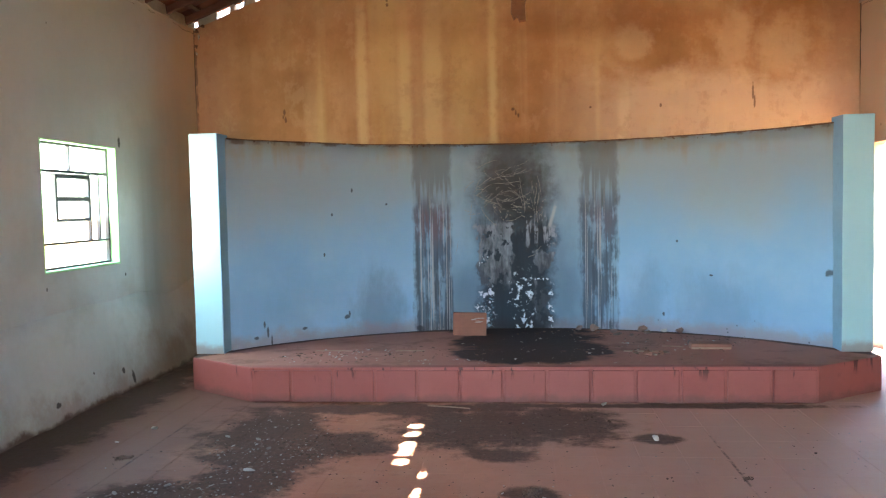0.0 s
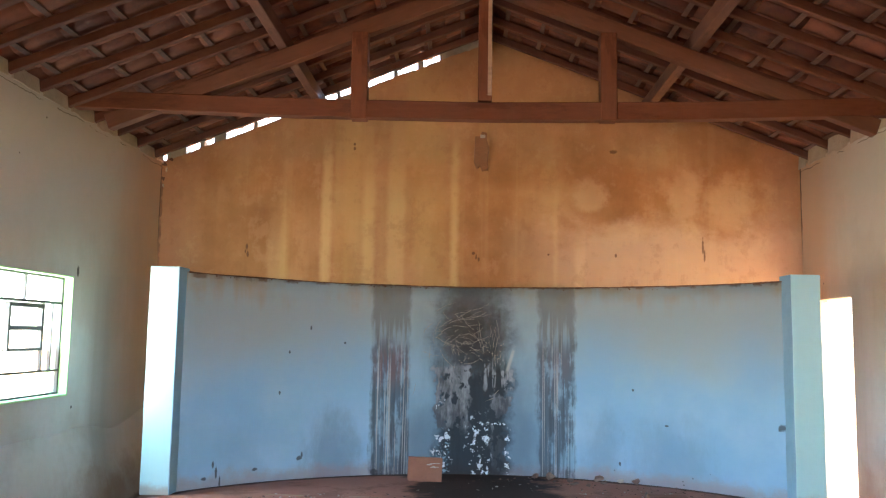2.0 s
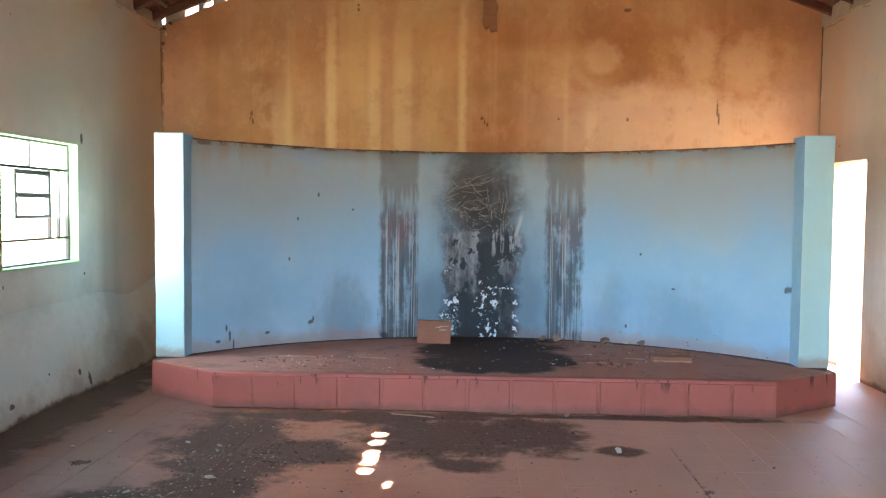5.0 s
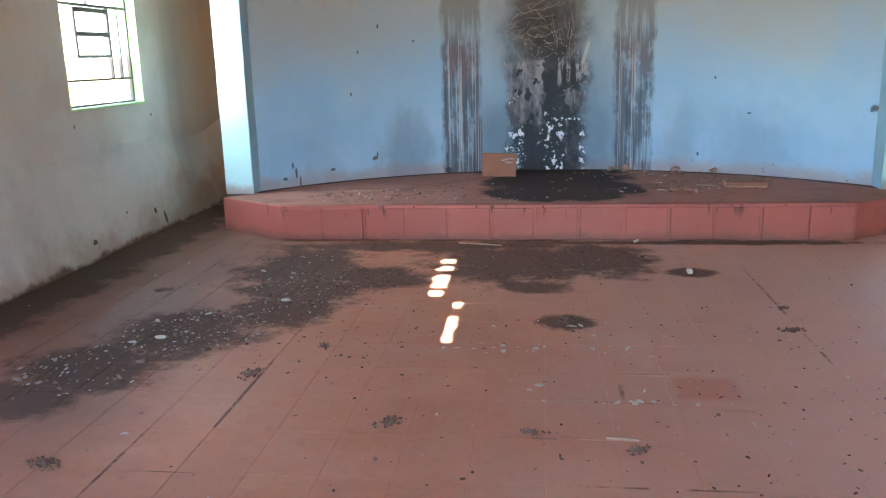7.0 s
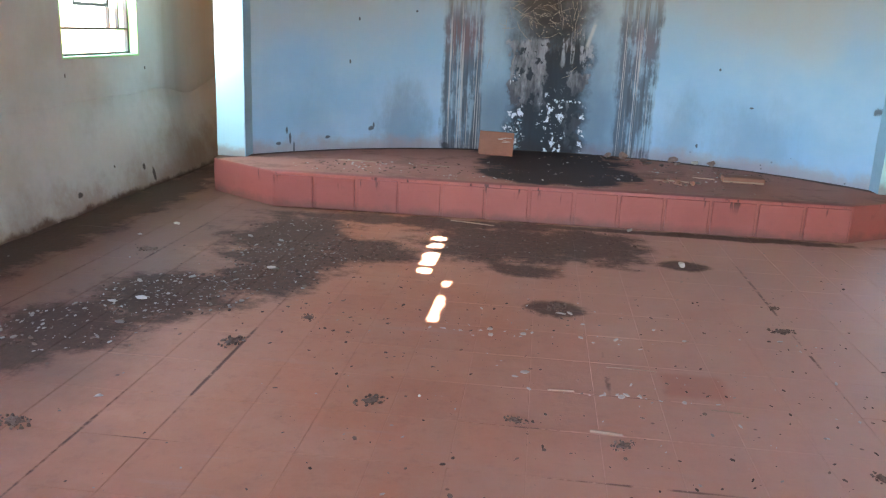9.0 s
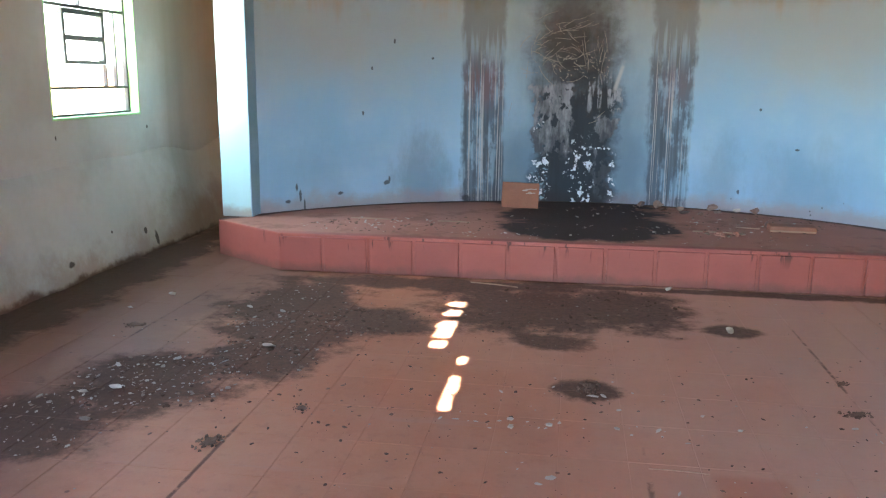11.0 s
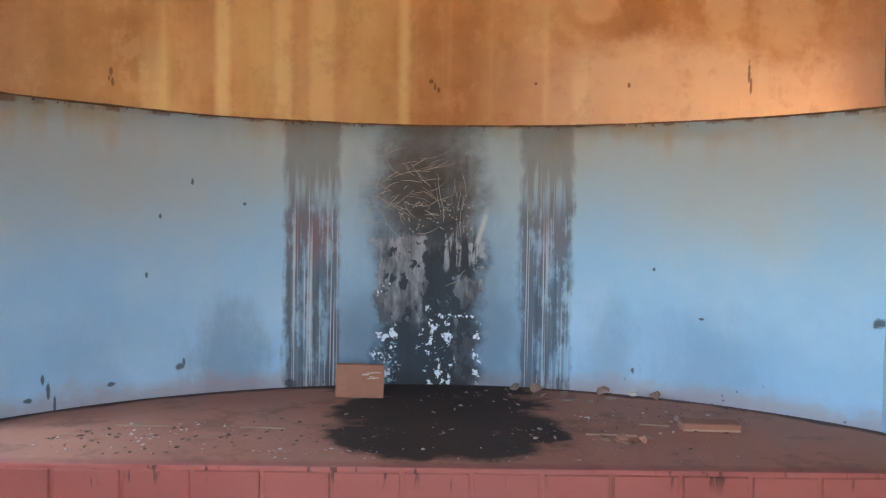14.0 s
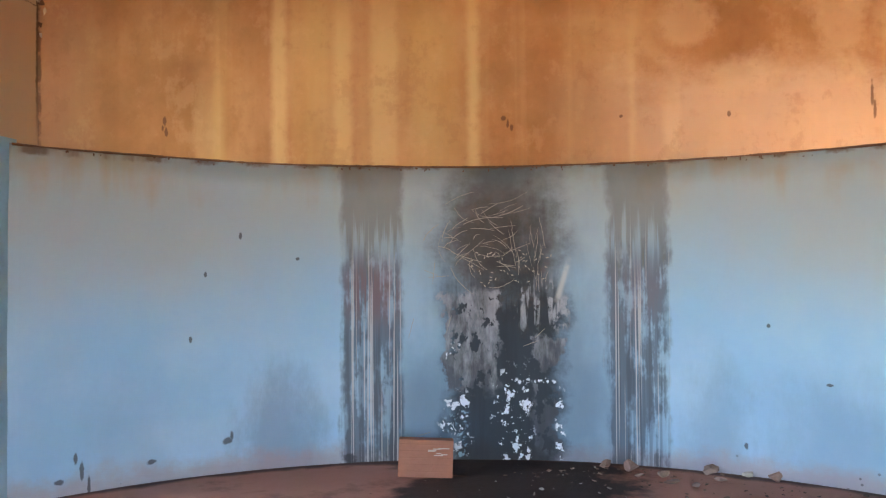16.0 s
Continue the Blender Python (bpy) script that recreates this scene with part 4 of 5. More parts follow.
def scratches():
    """Pale scratches gouged through the soot: loose rings, slashes and small hooks that follow the curved wall."""
    host = bpy.data.objects["wall_screen"]
    r = random.Random(29)

    def ribbon(pts, w):
        bm = bmesh.new()
        rows = []
        for i, (u, z) in enumerate(pts):
            q = pts[min(i + 1, len(pts) - 1)]
            o = pts[max(i - 1, 0)]
            d = Vector((q[0] - o[0], q[1] - o[1])).normalized()
            k = w * (0.35 + 0.65 * math.sin(math.pi * (0.1 + 0.8 * i / (len(pts) - 1)))) / 2
            row = []
            for e in (-1, 1):
                uu, zz = u - d.y * k * e, z + d.x * k * e
                a = uu / ARC_R
                rr = ARC_R + 0.010 * noise.noise((uu * 0.9, zz * 0.9, ARC_R)) + 0.004 * noise.noise((uu * 4, zz * 4, ARC_R)) - 0.0022
                row.append(bm.verts.new((ARC_X + rr * math.sin(a), ARC_Y + rr * math.cos(a), zz)))
            rows.append(row)
        for p, q in zip(rows, rows[1:]):
            bm.faces.new((p[0], p[1], q[1], q[0]))
        part("scratch", bm, M_SCRATCH, host, "pale scratch through the soot")

    for _ in range(20):
        rad, t0 = r.uniform(0.10, 0.33), r.choice((r.uniform(0.3, 2.6), r.uniform(0.3, 2.6), r.uniform(0, 6.2)))
        cu, cz, sweep = -0.16 + r.uniform(-0.12, 0.12), 1.50 + r.uniform(-0.10, 0.08), r.uniform(0.3, 1.1)
        squash = r.uniform(0.35, 0.95)
        ribbon([(cu + rad * math.cos(t0 + sweep * i / 11) + r.uniform(-0.002, 0.002), cz + squash * rad * math.sin(t0 + sweep * i / 11) + r.uniform(-0.002, 0.002)) for i in range(12)], r.uniform(0.0016, 0.0038))
    for _ in range(34):
        u, z = r.uniform(-0.45, -0.05), r.uniform(1.40, 1.78)
        turn, length = r.choice((r.gauss(0.1, 0.25), r.gauss(-0.8, 0.2), r.gauss(0.5, 0.2))), r.uniform(0.06, 0.24)
        bow = r.uniform(-0.12, 0.12)
        ribbon([(u + length * f * math.cos(turn) - bow * length * math.sin(math.pi * f) * math.sin(turn), z + length * f * math.sin(turn) + bow * length * math.sin(math.pi * f)) for f in [i / 8 for i in range(9)]], r.uniform(0.0016, 0.0038))
    for _ in range(18):
        u, z, length = r.uniform(0.0, 0.20), r.uniform(1.25, 1.55), r.uniform(0.06, 0.22)
        lean = r.uniform(-0.25, 0.35)
        ribbon([(u + lean * length * f + r.uniform(-0.003, 0.003), z + length * f) for f in [i / 7 for i in range(8)]], r.uniform(0.0015, 0.003))
    for _ in range(46):
        u, z = r.uniform(-0.30, 0.24), r.uniform(1.28, 1.50)
        t = r.uniform(0, 3.1)
        ribbon([(u, z), (u + 0.008 * math.cos(t), z + 0.008 * math.sin(t)), (u + 0.016 * math.cos(t), z + 0.014 * math.sin(t))], r.uniform(0.004, 0.008))
    for u, z, length, lean in ((-0.475, 1.30, 0.14, 0.1), (-0.50, 1.34, 0.12, 1.5), (-0.44, 1.35, 0.10, -1.2), (-0.62, 0.98, 0.12, 0.25), (-0.40, 1.0, 0.12, 0.3), (0.06, 0.93, 0.10, 1.2), (0.13, 0.98, 0.08, 0.8), (-0.58, 0.40, 0.09, 1.3)):
        ribbon([(u + length * f * math.sin(lean), z + length * f * math.cos(lean)) for f in [i / 6 for i in range(7)]], 0.003)


scratches()


# ---------- windows ----------
def steel_window(name, x_in, side):
    """Steel casement set deep in the wall: top lights, a tilting vent, a low rail. side: +1 when the hall lies at +x of it."""
    y0, y1, z0, z1 = WIN
    root = holder(name, (x_in, (y0 + y1) / 2, z0), "rusted steel window with tilting vent, in a reveal tinted with grass light", "window", "", "structure")
    x = x_in - side * 0.085

    def bar(nm, ya, yb, za, zb, d=0.03, label=""):
        bm = box(x - d / 2, x + d / 2, ya, yb, za, zb, 0.003)
        ob = part(nm, bm, M_STEEL, root, label)
        ob.matrix_parent_inverse = root.matrix_world.inverted()
        return ob
    w, h = y1 - y0, z1 - z0
    bar("window_frame", y0, y0 + 0.03, z0, z1)
    bar("window_frame", y1 - 0.03, y1, z0, z1)
    bar("window_frame", y0 + 0.03, y1 - 0.03, z1 - 0.03, z1)
    bar("window_frame", y0 + 0.03, y1 - 0.03, z0, z0 + 0.03)
    bar("transom", y0 + 0.03, y1 - 0.03, 1.735, 1.757)
    bar("low_rail", y0 + 0.03, y1 - 0.03, 1.205, 1.222)
    bar("glazing_bar", y0 + 0.46 * w, y0 + 0.475 * w, 1.757, z1 - 0.03)
    bar("glazing_bar", y0 + 0.72 * w, y0 + 0.735 * w, 1.222, 1.735)
    bar("glazing_bar", y0 + 0.845 * w, y0 + 0.86 * w, 1.222, 1.735)
    vent = bar("vent_frame", y0 + 0.27 * w, y0 + 0.72 * w, 1.695, 1.73, 0.045, "tilting steel vent")
    for ya, yb, za, zb in ((0.27, 0.295, 1.37, 1.695), (0.695, 0.72, 1.37, 1.695), (0.295, 0.695, 1.525, 1.56), (0.295, 0.695, 1.37, 1.395)):
        part("vent_bar", box(x - 0.02, x + 0.02, y0 + ya * w, y0 + yb * w, za, zb, 0.003), M_STEEL, vent)
    # lining of the reveal, green bounce from the grass in its colour
    t, back = 0.012, x_in - side * 0.17
    a, b = min(x_in + side * 0.002, back), max(x_in + side * 0.002, back)
    for ya, yb, za, zb in ((y0, y0 + t, z0, z1), (y1 - t, y1, z0, z1), (y0 + t, y1 - t, z1 - t, z1)):
        ob = part("reveal", box(a, b, ya - 0.001, yb + 0.001, za, zb), M_REVEAL, root)
        ob.matrix_parent_inverse = root.matrix_world.inverted()
    ob = part("window_sill", box(a - 0.01, b + 0.01, y0 + t, y1 - t, z0 - 0.001, z0 + 0.015, 0.004), M_REVEAL, root)
    ob.matrix_parent_inverse = root.matrix_world.inverted()
    return root


steel_window("window_1", -HALF, 1)


# ---------- roof ----------
def truss(y, lap):
    """King-post truss: tie beam, two principal rafters, king post and two queen posts."""
    root = holder("roof_truss", (0, y, 3.26), "red-brown sawn timber king-post roof truss across the hall", "roof truss", "roof trusses")
    sag = [(-3.45, 3.39), (-1.6, 3.33), (0.0, 3.305), (1.6, 3.32), (3.45, 3.375)]
    bm = bmesh.new()
    rings = []
    for x, z in sag:
        rings.append([bm.verts.new((x, y + dy, z + dz)) for dy, dz in ((-0.055, -0.07), (0.055, -0.07), (0.055, 0.07), (-0.055, 0.07))])
    for p, q in zip(rings, rings[1:]):
        for k in range(4):
            bm.faces.new((p[k], q[k], q[(k + 1) % 4], p[(k + 1) % 4]))
    bm.faces.new(rings[0])
    bm.faces.new(rings[-1][::-1])
    bmesh.ops.recalc_face_normals(bm, faces=bm.faces)
    bmesh.ops.bevel(bm, geom=[e for e in bm.edges if len(e.link_faces) == 2 and e.calc_face_angle(0) > 1.0], offset=0.006, segments=1, affect="EDGES")
    part("tie_beam", bm, M_TRUSS, root).matrix_parent_inverse = root.matrix_world.inverted()

    def chord(x):
        return roof_line(x) - 0.14 - 0.065
    for s in (-1, 1):
        timber("principal_rafter", (s * 3.05, y, chord(3.05)), (s * 0.01, y, chord(0.01)), 0.09, 0.13, M_DUSTY, root)
        timber("queen_post", (s * 0.99 - 0.03, y, 3.238), (s * 0.99 - 0.03, y, chord(0.99) - 0.04), lap, 0.13, M_TRUSS, root)
    post = timber("king_post", (-0.018, y, 3.385), (-0.018, y, RIDGE - 0.17), 0.115, 0.11, M_TRUSS, root)
    # added strip on the right half, coloured as the post's lit edge
    bm = prism([(0.004, y - 0.066), (0.034, y - 0.068), (0.037, y - 0.054), (0.004, y - 0.054)], 3.43, RIDGE - 0.22)
    for v in bm.verts:
        v.co.x += 0.006 * noise.noise((0, 0, v.co.z * 3))
    face = part("split_face", bm, M_LIT_EDGE, post, "pale wood strip painting the post's lit edge")
    face.matrix_parent_inverse = post.matrix_world.inverted()
    return root


truss(6.25, 0.125)
truss(3.80, 0.116)

for s in (-1, 1):
    timber("purlin", (s * 1.65, BACK + 0.02, roof_line(1.65) - 0.062), (s * 1.65, GABLE + 0.05, roof_line(1.65) - 0.062), 0.085, 0.12, M_DUSTY, None, "dusty timber purlin along the roof slope", "purlin", "purlins")
timber("ridge_beam", (0, BACK + 0.02, RIDGE - 0.085), (0, GABLE + 0.05, RIDGE - 0.085), 0.09, 0.15, M_RAFTER, None, "dark timber ridge beam under the roof peak", "ridge beam")

RAFTERS = [7.98, 7.53, 7.08, 6.62, 6.16, 5.72, 5.305, 4.93, 4.50, 4.0] + [3.55 - 0.45 * i for i in range(14)]
for y in RAFTERS:
    for s in (-1, 1):
        j = 0.012 * noise.noise((y * 3, s, 0))
        timber("rafter", (s * 3.56, y + j, roof_line(3.56) + 0.037), (s * 0.03, y - j, roof_line(0.03) + 0.037), 0.048, 0.07, M_RAFTER, None, "dark sooty rafter running up to the ridge", "rafter", "rafters")

COS = 1 / math.hypot(1, PITCH)


def slope_pose(s, d, y, lift, tilt=0.0):
    """A pose on one roof slope: x axis runs down the slope from the ridge, z out of the roof."""
    down = Vector((s * COS, 0, -PITCH * COS))
    up = Vector((s * PITCH * COS, 0, COS))
    if tilt:
        down, up = down * math.cos(tilt) - up * math.sin(tilt) * -1, up * math.cos(tilt) - down * math.sin(tilt)
    across = up.cross(down)
    top = Vector((0, y, RIDGE)) + Vector((s * COS, 0, -PITCH * COS)) * d + Vector((s * PITCH * COS, 0, COS)) * lift
    return Matrix.Translation(top) @ Matrix((down, across, up)).transposed().to_4x4()


ROW = 0.355
for s in (-1, 1):
    for k in range(11):
        ends = sorted((s * (BACK - 0.1), s * (GABLE + 0.1)))
        bm = box(-0.02, 0.02, ends[0], ends[1], 0, 0.018, 0.002)
        ob = new("batten", mesh_of("batten", bm, M_BATTEN))
        ob.matrix_world = slope_pose(s, 0.20 + k * ROW, 0, 0.073)
        tagged(ob, "thin dusty batten nailed across the rafters", "batten", "battens")


def tile_mesh():
    """One clay pan tile: a trough with a rolled side, 0.41 long, seen from below."""
    bm = bmesh.new()
    prof = [(-0.108, 0.030), (-0.085, 0.008), (-0.045, 0.0), (0.0, 0.0), (0.040, 0.002), (0.062, 0.022), (0.085, 0.045), (0.112, 0.040), (0.128, 0.014)]
    rows = []
    for x, lift in ((-0.01, 0.0), (0.40, 0.0)):
        low = [bm.verts.new((x, y, z + lift)) for y, z in prof]
        top = [bm.verts.new((x, y, z + lift + 0.012)) for y, z in prof]
        rows.append((low, top))
    (l0, t0), (l1, t1) = rows
    for i in range(len(prof) - 1):
        bm.faces.new((l0[i], l0[i + 1], l1[i + 1], l1[i])).smooth = True
        bm.faces.new((t0[i + 1], t0[i], t1[i], t1[i + 1])).smooth = True
        bm.faces.new((l1[i], l1[i + 1], t1[i + 1], t1[i]))
        bm.faces.new((l0[i + 1], l0[i], t0[i], t0[i + 1]))
    bmesh.ops.recalc_face_normals(bm, faces=bm.faces)
    return bm


TILE = mesh_of("roof_tile", tile_mesh(), M_CLAY)
STEP = 0.213
roofs = {}
for s, nm in ((-1, "roof_west"), (1, "roof_east")):
    roof = holder(nm, (s * 1.7, 2.2, roof_line(1.7) + 0.1), "sooty red clay tile roof slope on timber battens", "roof", "", "structure")
    roofs[s] = roof
    rnd = random.Random(5 + s)
    loose = bmesh.new()
    for c in range(59):
        y = GABLE + 0.05 - STEP * c
        for r in range(11):
            gap = (4.70 < y < 5.80) if s < 0 else (3.95 < y < 4.72)
            d = ((0.072 if gap else -0.03) if r == 0 else 0.20 + (r - 0.95) * ROW + rnd.uniform(-0.012, 0.012))
            m = slope_pose(s, d, y + rnd.uniform(-0.006, 0.006), 0.094 + rnd.uniform(0, 0.004), -0.028)
            if y > 2.45:
                t = new("roof_tile", TILE)
                t.matrix_world = m
                t.parent = roof
                t.matrix_parent_inverse = roof.matrix_world.inverted()
            else:
                loose.from_mesh(TILE)
                bmesh.ops.transform(loose, matrix=m, verts=loose.verts[-36:])
    bm2 = loose
    far = part("roof_tiles_behind", bm2, M_CLAY, roof)
    far.matrix_parent_inverse = roof.matrix_world.inverted()
    tagged(far, kind="stuff")

# ridge caps, with gaps where some have slipped
COVER = ((BACK - 0.1, 4.045), (4.415, 4.585), (4.675, 4.805), (4.895, 4.965), (5.245, 5.365), (5.465, 5.545), (5.645, GABLE + 0.17))
for a, b in COVER:
    n = max(1, round((b - a) / 0.42))
    for k in range(n):
        y0, y1 = a + (b - a) * k / n, a + (b - a) * (k + 1) / n + (0.02 if k < n - 1 else 0)
        bm = bmesh.new()
        rows = []
        for y in (y0, y1):
            lift = 0.012 * (k % 2)
            low = [bm.verts.new((0.20 * math.sin(radians(t)), y, RIDGE + 0.02 + lift + 0.15 * math.cos(radians(t)))) for t in range(-90, 91, 20)]
            top = [bm.verts.new((0.214 * math.sin(radians(t)), y, RIDGE + 0.02 + lift + 0.164 * math.cos(radians(t)))) for t in range(-90, 91, 20)]
            rows.append((low, top))
        (l0, t0), (l1, t1) = rows
        for i in range(len(l0) - 1):
            bm.faces.new((l0[i], l0[i + 1], l1[i + 1], l1[i]))
            bm.faces.new((t0[i + 1], t0[i], t1[i], t1[i + 1]))
            bm.faces.new((l1[i], l1[i + 1], t1[i + 1], t1[i]))
            bm.faces.new((l0[i + 1], l0[i], t0[i], t0[i + 1]))
        for e in (0, -1):
            bm.faces.new((l0[e], l1[e], t1[e], t0[e]))
        bmesh.ops.recalc_face_normals(bm, faces=bm.faces)
        cap = part("ridge_tile", bm, M_CLAY, roofs[-1])
        cap.matrix_parent_inverse = roofs[-1].matrix_world.inverted()


# mortar packed between the rafter feet on the long walls
for s, nm in ((-1, "wall_west"), (1, "wall_east")):
    host = bpy.data.objects[nm]
    feet = sorted(RAFTERS)
    for a, b in zip(feet, feet[1:] + [GABLE + 0.03]):
        bm = bmesh.new()
        k = 5
        cols = []
        for i in range(k + 1):
            y = a + 0.032 + (b - a - 0.064) * i / k
            w = noise.noise((y * 4, s * 3, 0))
            w2 = noise.noise((y * 6, s * 5, 2))
            face = EAST if s > 0 else HALF
            x_in, x_out = s * (face - 0.010 + 0.016 * w), s * (face + 0.14)
            rise = PITCH * (HALF - face)
            cols.append([bm.verts.new(p) for p in ((x_in, y, EAVE - 0.025 + 0.03 * w2), (x_in + s * 0.012, y, EAVE + rise + 0.085 + 0.022 * w2), (x_out, y, EAVE + 0.03 + 0.02 * w), (x_out, y, EAVE - 0.01))])
        for p, q in zip(cols, cols[1:]):
            for j in range(4):
                bm.faces.new((p[j], q[j], q[(j + 1) % 4], p[(j + 1) % 4]))
        bm.faces.new(cols[0])
        bm.faces.new(cols[-1][::-1])
        bmesh.ops.recalc_face_normals(bm, faces=bm.faces)
        part("rafter_bedding", bm, M_MORTAR, host)

# broken plaster at the top of the north-west corner
host = bpy.data.objects["wall_north"]
for i, (x, z, a, c) in enumerate(((-3.305, 3.30, 0.035, 0.05), (-3.285, 3.22, 0.028, 0.045), (-3.31, 3.14, 0.022, 0.05), (-3.31, 3.05, 0.018, 0.03), (-3.24, 3.33, 0.04, 0.03))):
    ob = part("plaster_fragment", lump(500 + i, a, 0.02, c), M_MORTAR if i % 2 else M_MUD, host, "loose broken plaster at the wall corner")
    ob.matrix_basis = pose(x, GABLE - 0.008, z - c, 0, 0, 0)

# plaster flared out at the foot of the west wall
bm = bmesh.new()
host = bpy.data.objects["wall_west"]
rows = []
for i in range(67):
    y = 2.9 + 5.26 * i / 66
    fade = min(1.0, (y - 2.9) / 0.3)
    out = max(0.004, fade * (0.16 + 0.045 * noise.noise((y * 1.7, 4, 0)) + 0.018 * noise.noise((y * 6, 8, 0))))
    h = 0.72 + 0.09 * noise.noise((y * 1.3, 9, 0))
    prof = [(0.0, -0.02), (out, -0.02), (out * 0.97, 0.02), (out * 0.74, h * 0.25), (out * 0.48, h * 0.5), (out * 0.20, h * 0.8), (0.0015, h), (0.0, h)]
    rows.append([bm.verts.new((-HALF + a, y, z)) for a, z in prof])
for p, q in zip(rows, rows[1:]):
    for k in range(len(p) - 1):
        bm.faces.new((p[k], q[k], q[k + 1], p[k + 1])).smooth = True
bm.faces.new(rows[0])
bm.faces.new(rows[-1][::-1])
bmesh.ops.recalc_face_normals(bm, faces=bm.faces)
part("plaster_foot", bm, M_WALL_L, host, "flared muddy plaster at the foot of the wall")


# ---------- things on the dais ----------
def hollow_brick(x, y, turn, lean):
    """Hollow clay brick standing on its long edge: grooved faces, two rows of holes through it."""
    L, H, T = 0.295, 0.20, 0.09
    bm = bmesh.new()
    # shell with ribs, open along its length
    zs = (0.0, 0.012, 0.094, 0.106, 0.188, H)
    ys = (-T / 2, -T / 2 + 0.012, T / 2 - 0.012, T / 2)
    for z0, z1 in ((zs[0], zs[1]), (zs[2], zs[3]), (zs[4], zs[5])):
        add_box(bm, -L / 2, L / 2, ys[0], ys[3], z0, z1)
    for y0, y1 in ((ys[0], ys[1]), (ys[2], ys[3])):
        for z0, z1 in ((zs[1], zs[2]), (zs[3], zs[4])):
            add_box(bm, -L / 2, L / 2, y0, y1, z0, z1)
    ob = thing("hollow_brick", bm, M_BRICK, "pale scratched hollow clay brick standing on edge against the wall", "brick")
    ob.matrix_world = pose(x, y, DAIS + 0.004, lean, 2.5, turn)
    for i in range(5):
        g = part("groove", box(-L / 2 + 0.004, L / 2 - 0.004, -T / 2 - 0.0022, -T / 2 + 0.001, 0.028 + 0.036 * i, 0.034 + 0.036 * i, 0.0008), M_BRICK, ob)
    r = random.Random(3)
    for i in range(9):
        u, w = r.uniform(-0.02, 0.10), r.uniform(0.02, 0.06)
        z = r.choice((0.12, 0.125, 0.135, 0.142, 0.155)) + r.uniform(-0.004, 0.004)
        part("scratch", box(u, u + w, -T / 2 - 0.0026, -T / 2 + 0.001, z, z + 0.005, 0.001), M_SHARD, ob, "white scratch across the brick")
    return ob


hollow_brick(-0.497, 7.24, 8, -3)


def flat_brick(x, y, turn):
    bm = box(-0.155, 0.155, -0.06, 0.06, 0, 0.045, 0.006)
    ob = thing("clay_slab", bm, M_BRICK, "flat broken red clay slab lying on the dais", "brick")
    ob.matrix_world = pose(x, y, DAIS, 0, 0, turn)
    part("worn_edge", box(-0.15, 0.15, -0.0625, -0.058, 0.004, 0.016, 0.001), M_STRAW, ob, "pale chipped long edge")
    return ob


flat_brick(1.46, 6.55, -3)

# broken masonry along the foot of the screen wall
for i, (x, y, a, b, c, t) in enumerate(((0.50, 7.52, 0.075, 0.05, 0.03, 10), (0.635, 7.42, 0.07, 0.05, 0.06, -8), (0.655, 7.31, 0.055, 0.04, 0.028, 20), (0.79, 7.34, 0.065, 0.05, 0.035, 5), (0.80, 7.19, 0.075, 0.055, 0.03, -12),
                                        (0.92, 7.14, 0.045, 0.035, 0.025, 30), (1.05, 7.40, 0.085, 0.06, 0.045, -15), (1.08, 7.27, 0.07, 0.045, 0.028, 4), (1.36, 7.26, 0.085, 0.055, 0.05, 12), (1.33, 6.72, 0.04, 0.04, 0.05, 40))):
    ob = thing("masonry_lump", lump(40 + i, a * 0.85, b * 0.85, c * 0.85), M_STONE, "broken lump of red-brown masonry on the dais", "rubble", "", "rubble along the screen wall")
    ob.matrix_world = pose(x, y, DAIS, 0, 0, t)
ob = thing("plaster_shard", lump(71, 0.035, 0.03, 0.03), M_SHARD, "white plaster lump at the foot of the wall", "rubble")
ob.matrix_world = pose(1.235, 7.36, DAIS, 0, 0, 15)

# heap of broken tile
rnd = random.Random(21)
for i in range(9):
    x, y = 0.93 + rnd.uniform(-0.13, 0.16), 6.28 + rnd.uniform(-0.05, 0.06)
    ob = thing("tile_fragment", lump(90 + i, rnd.uniform(0.025, 0.06), rnd.uniform(0.02, 0.04), rnd.uniform(0.012, 0.025)), M_BRICK if i % 3 else M_CLUMP, "small broken red tile fragment among dirt", "rubble", "", "tile fragments on the dais")
    ob.matrix_world = pose(x, y, DAIS, rnd.uniform(-12, 12), 0, rnd.uniform(0, 180))


def splinter(x, y, z, length, turn, w=0.012, mat=None, label="pale wooden splinter lying in the dust"):
    """A split lath: tapered, slightly bowed."""
    bm = bmesh.new()
    rows = []
    for i in range(7):
        f = i / 6
        k = w * (0.35 + 0.65 * math.sin(math.pi * (0.15 + 0.7 * f))) / 2
        cy = 0.03 * length * math.sin(math.pi * f)
        rows.append([bm.verts.new(((f - 0.5) * length, cy + a * k, b)) for a, b in ((-1, 0), (1, 0), (0.7, w * 0.5), (-0.7, w * 0.5))])
    for p, q in zip(rows, rows[1:]):
        for j in range(4):
            bm.faces.new((p[j], q[j], q[(j + 1) % 4], p[(j + 1) % 4]))
    bm.faces.new(rows[0])
    bm.faces.new(rows[-1][::-1])
    bmesh.ops.recalc_face_normals(bm, faces=bm.faces)
    ob = thing("splinter", bm, mat or M_STRAW, label, "splinter", "", "splinters")
    ob.matrix_world = pose(x, y, z, 0, 0, turn)
    return ob


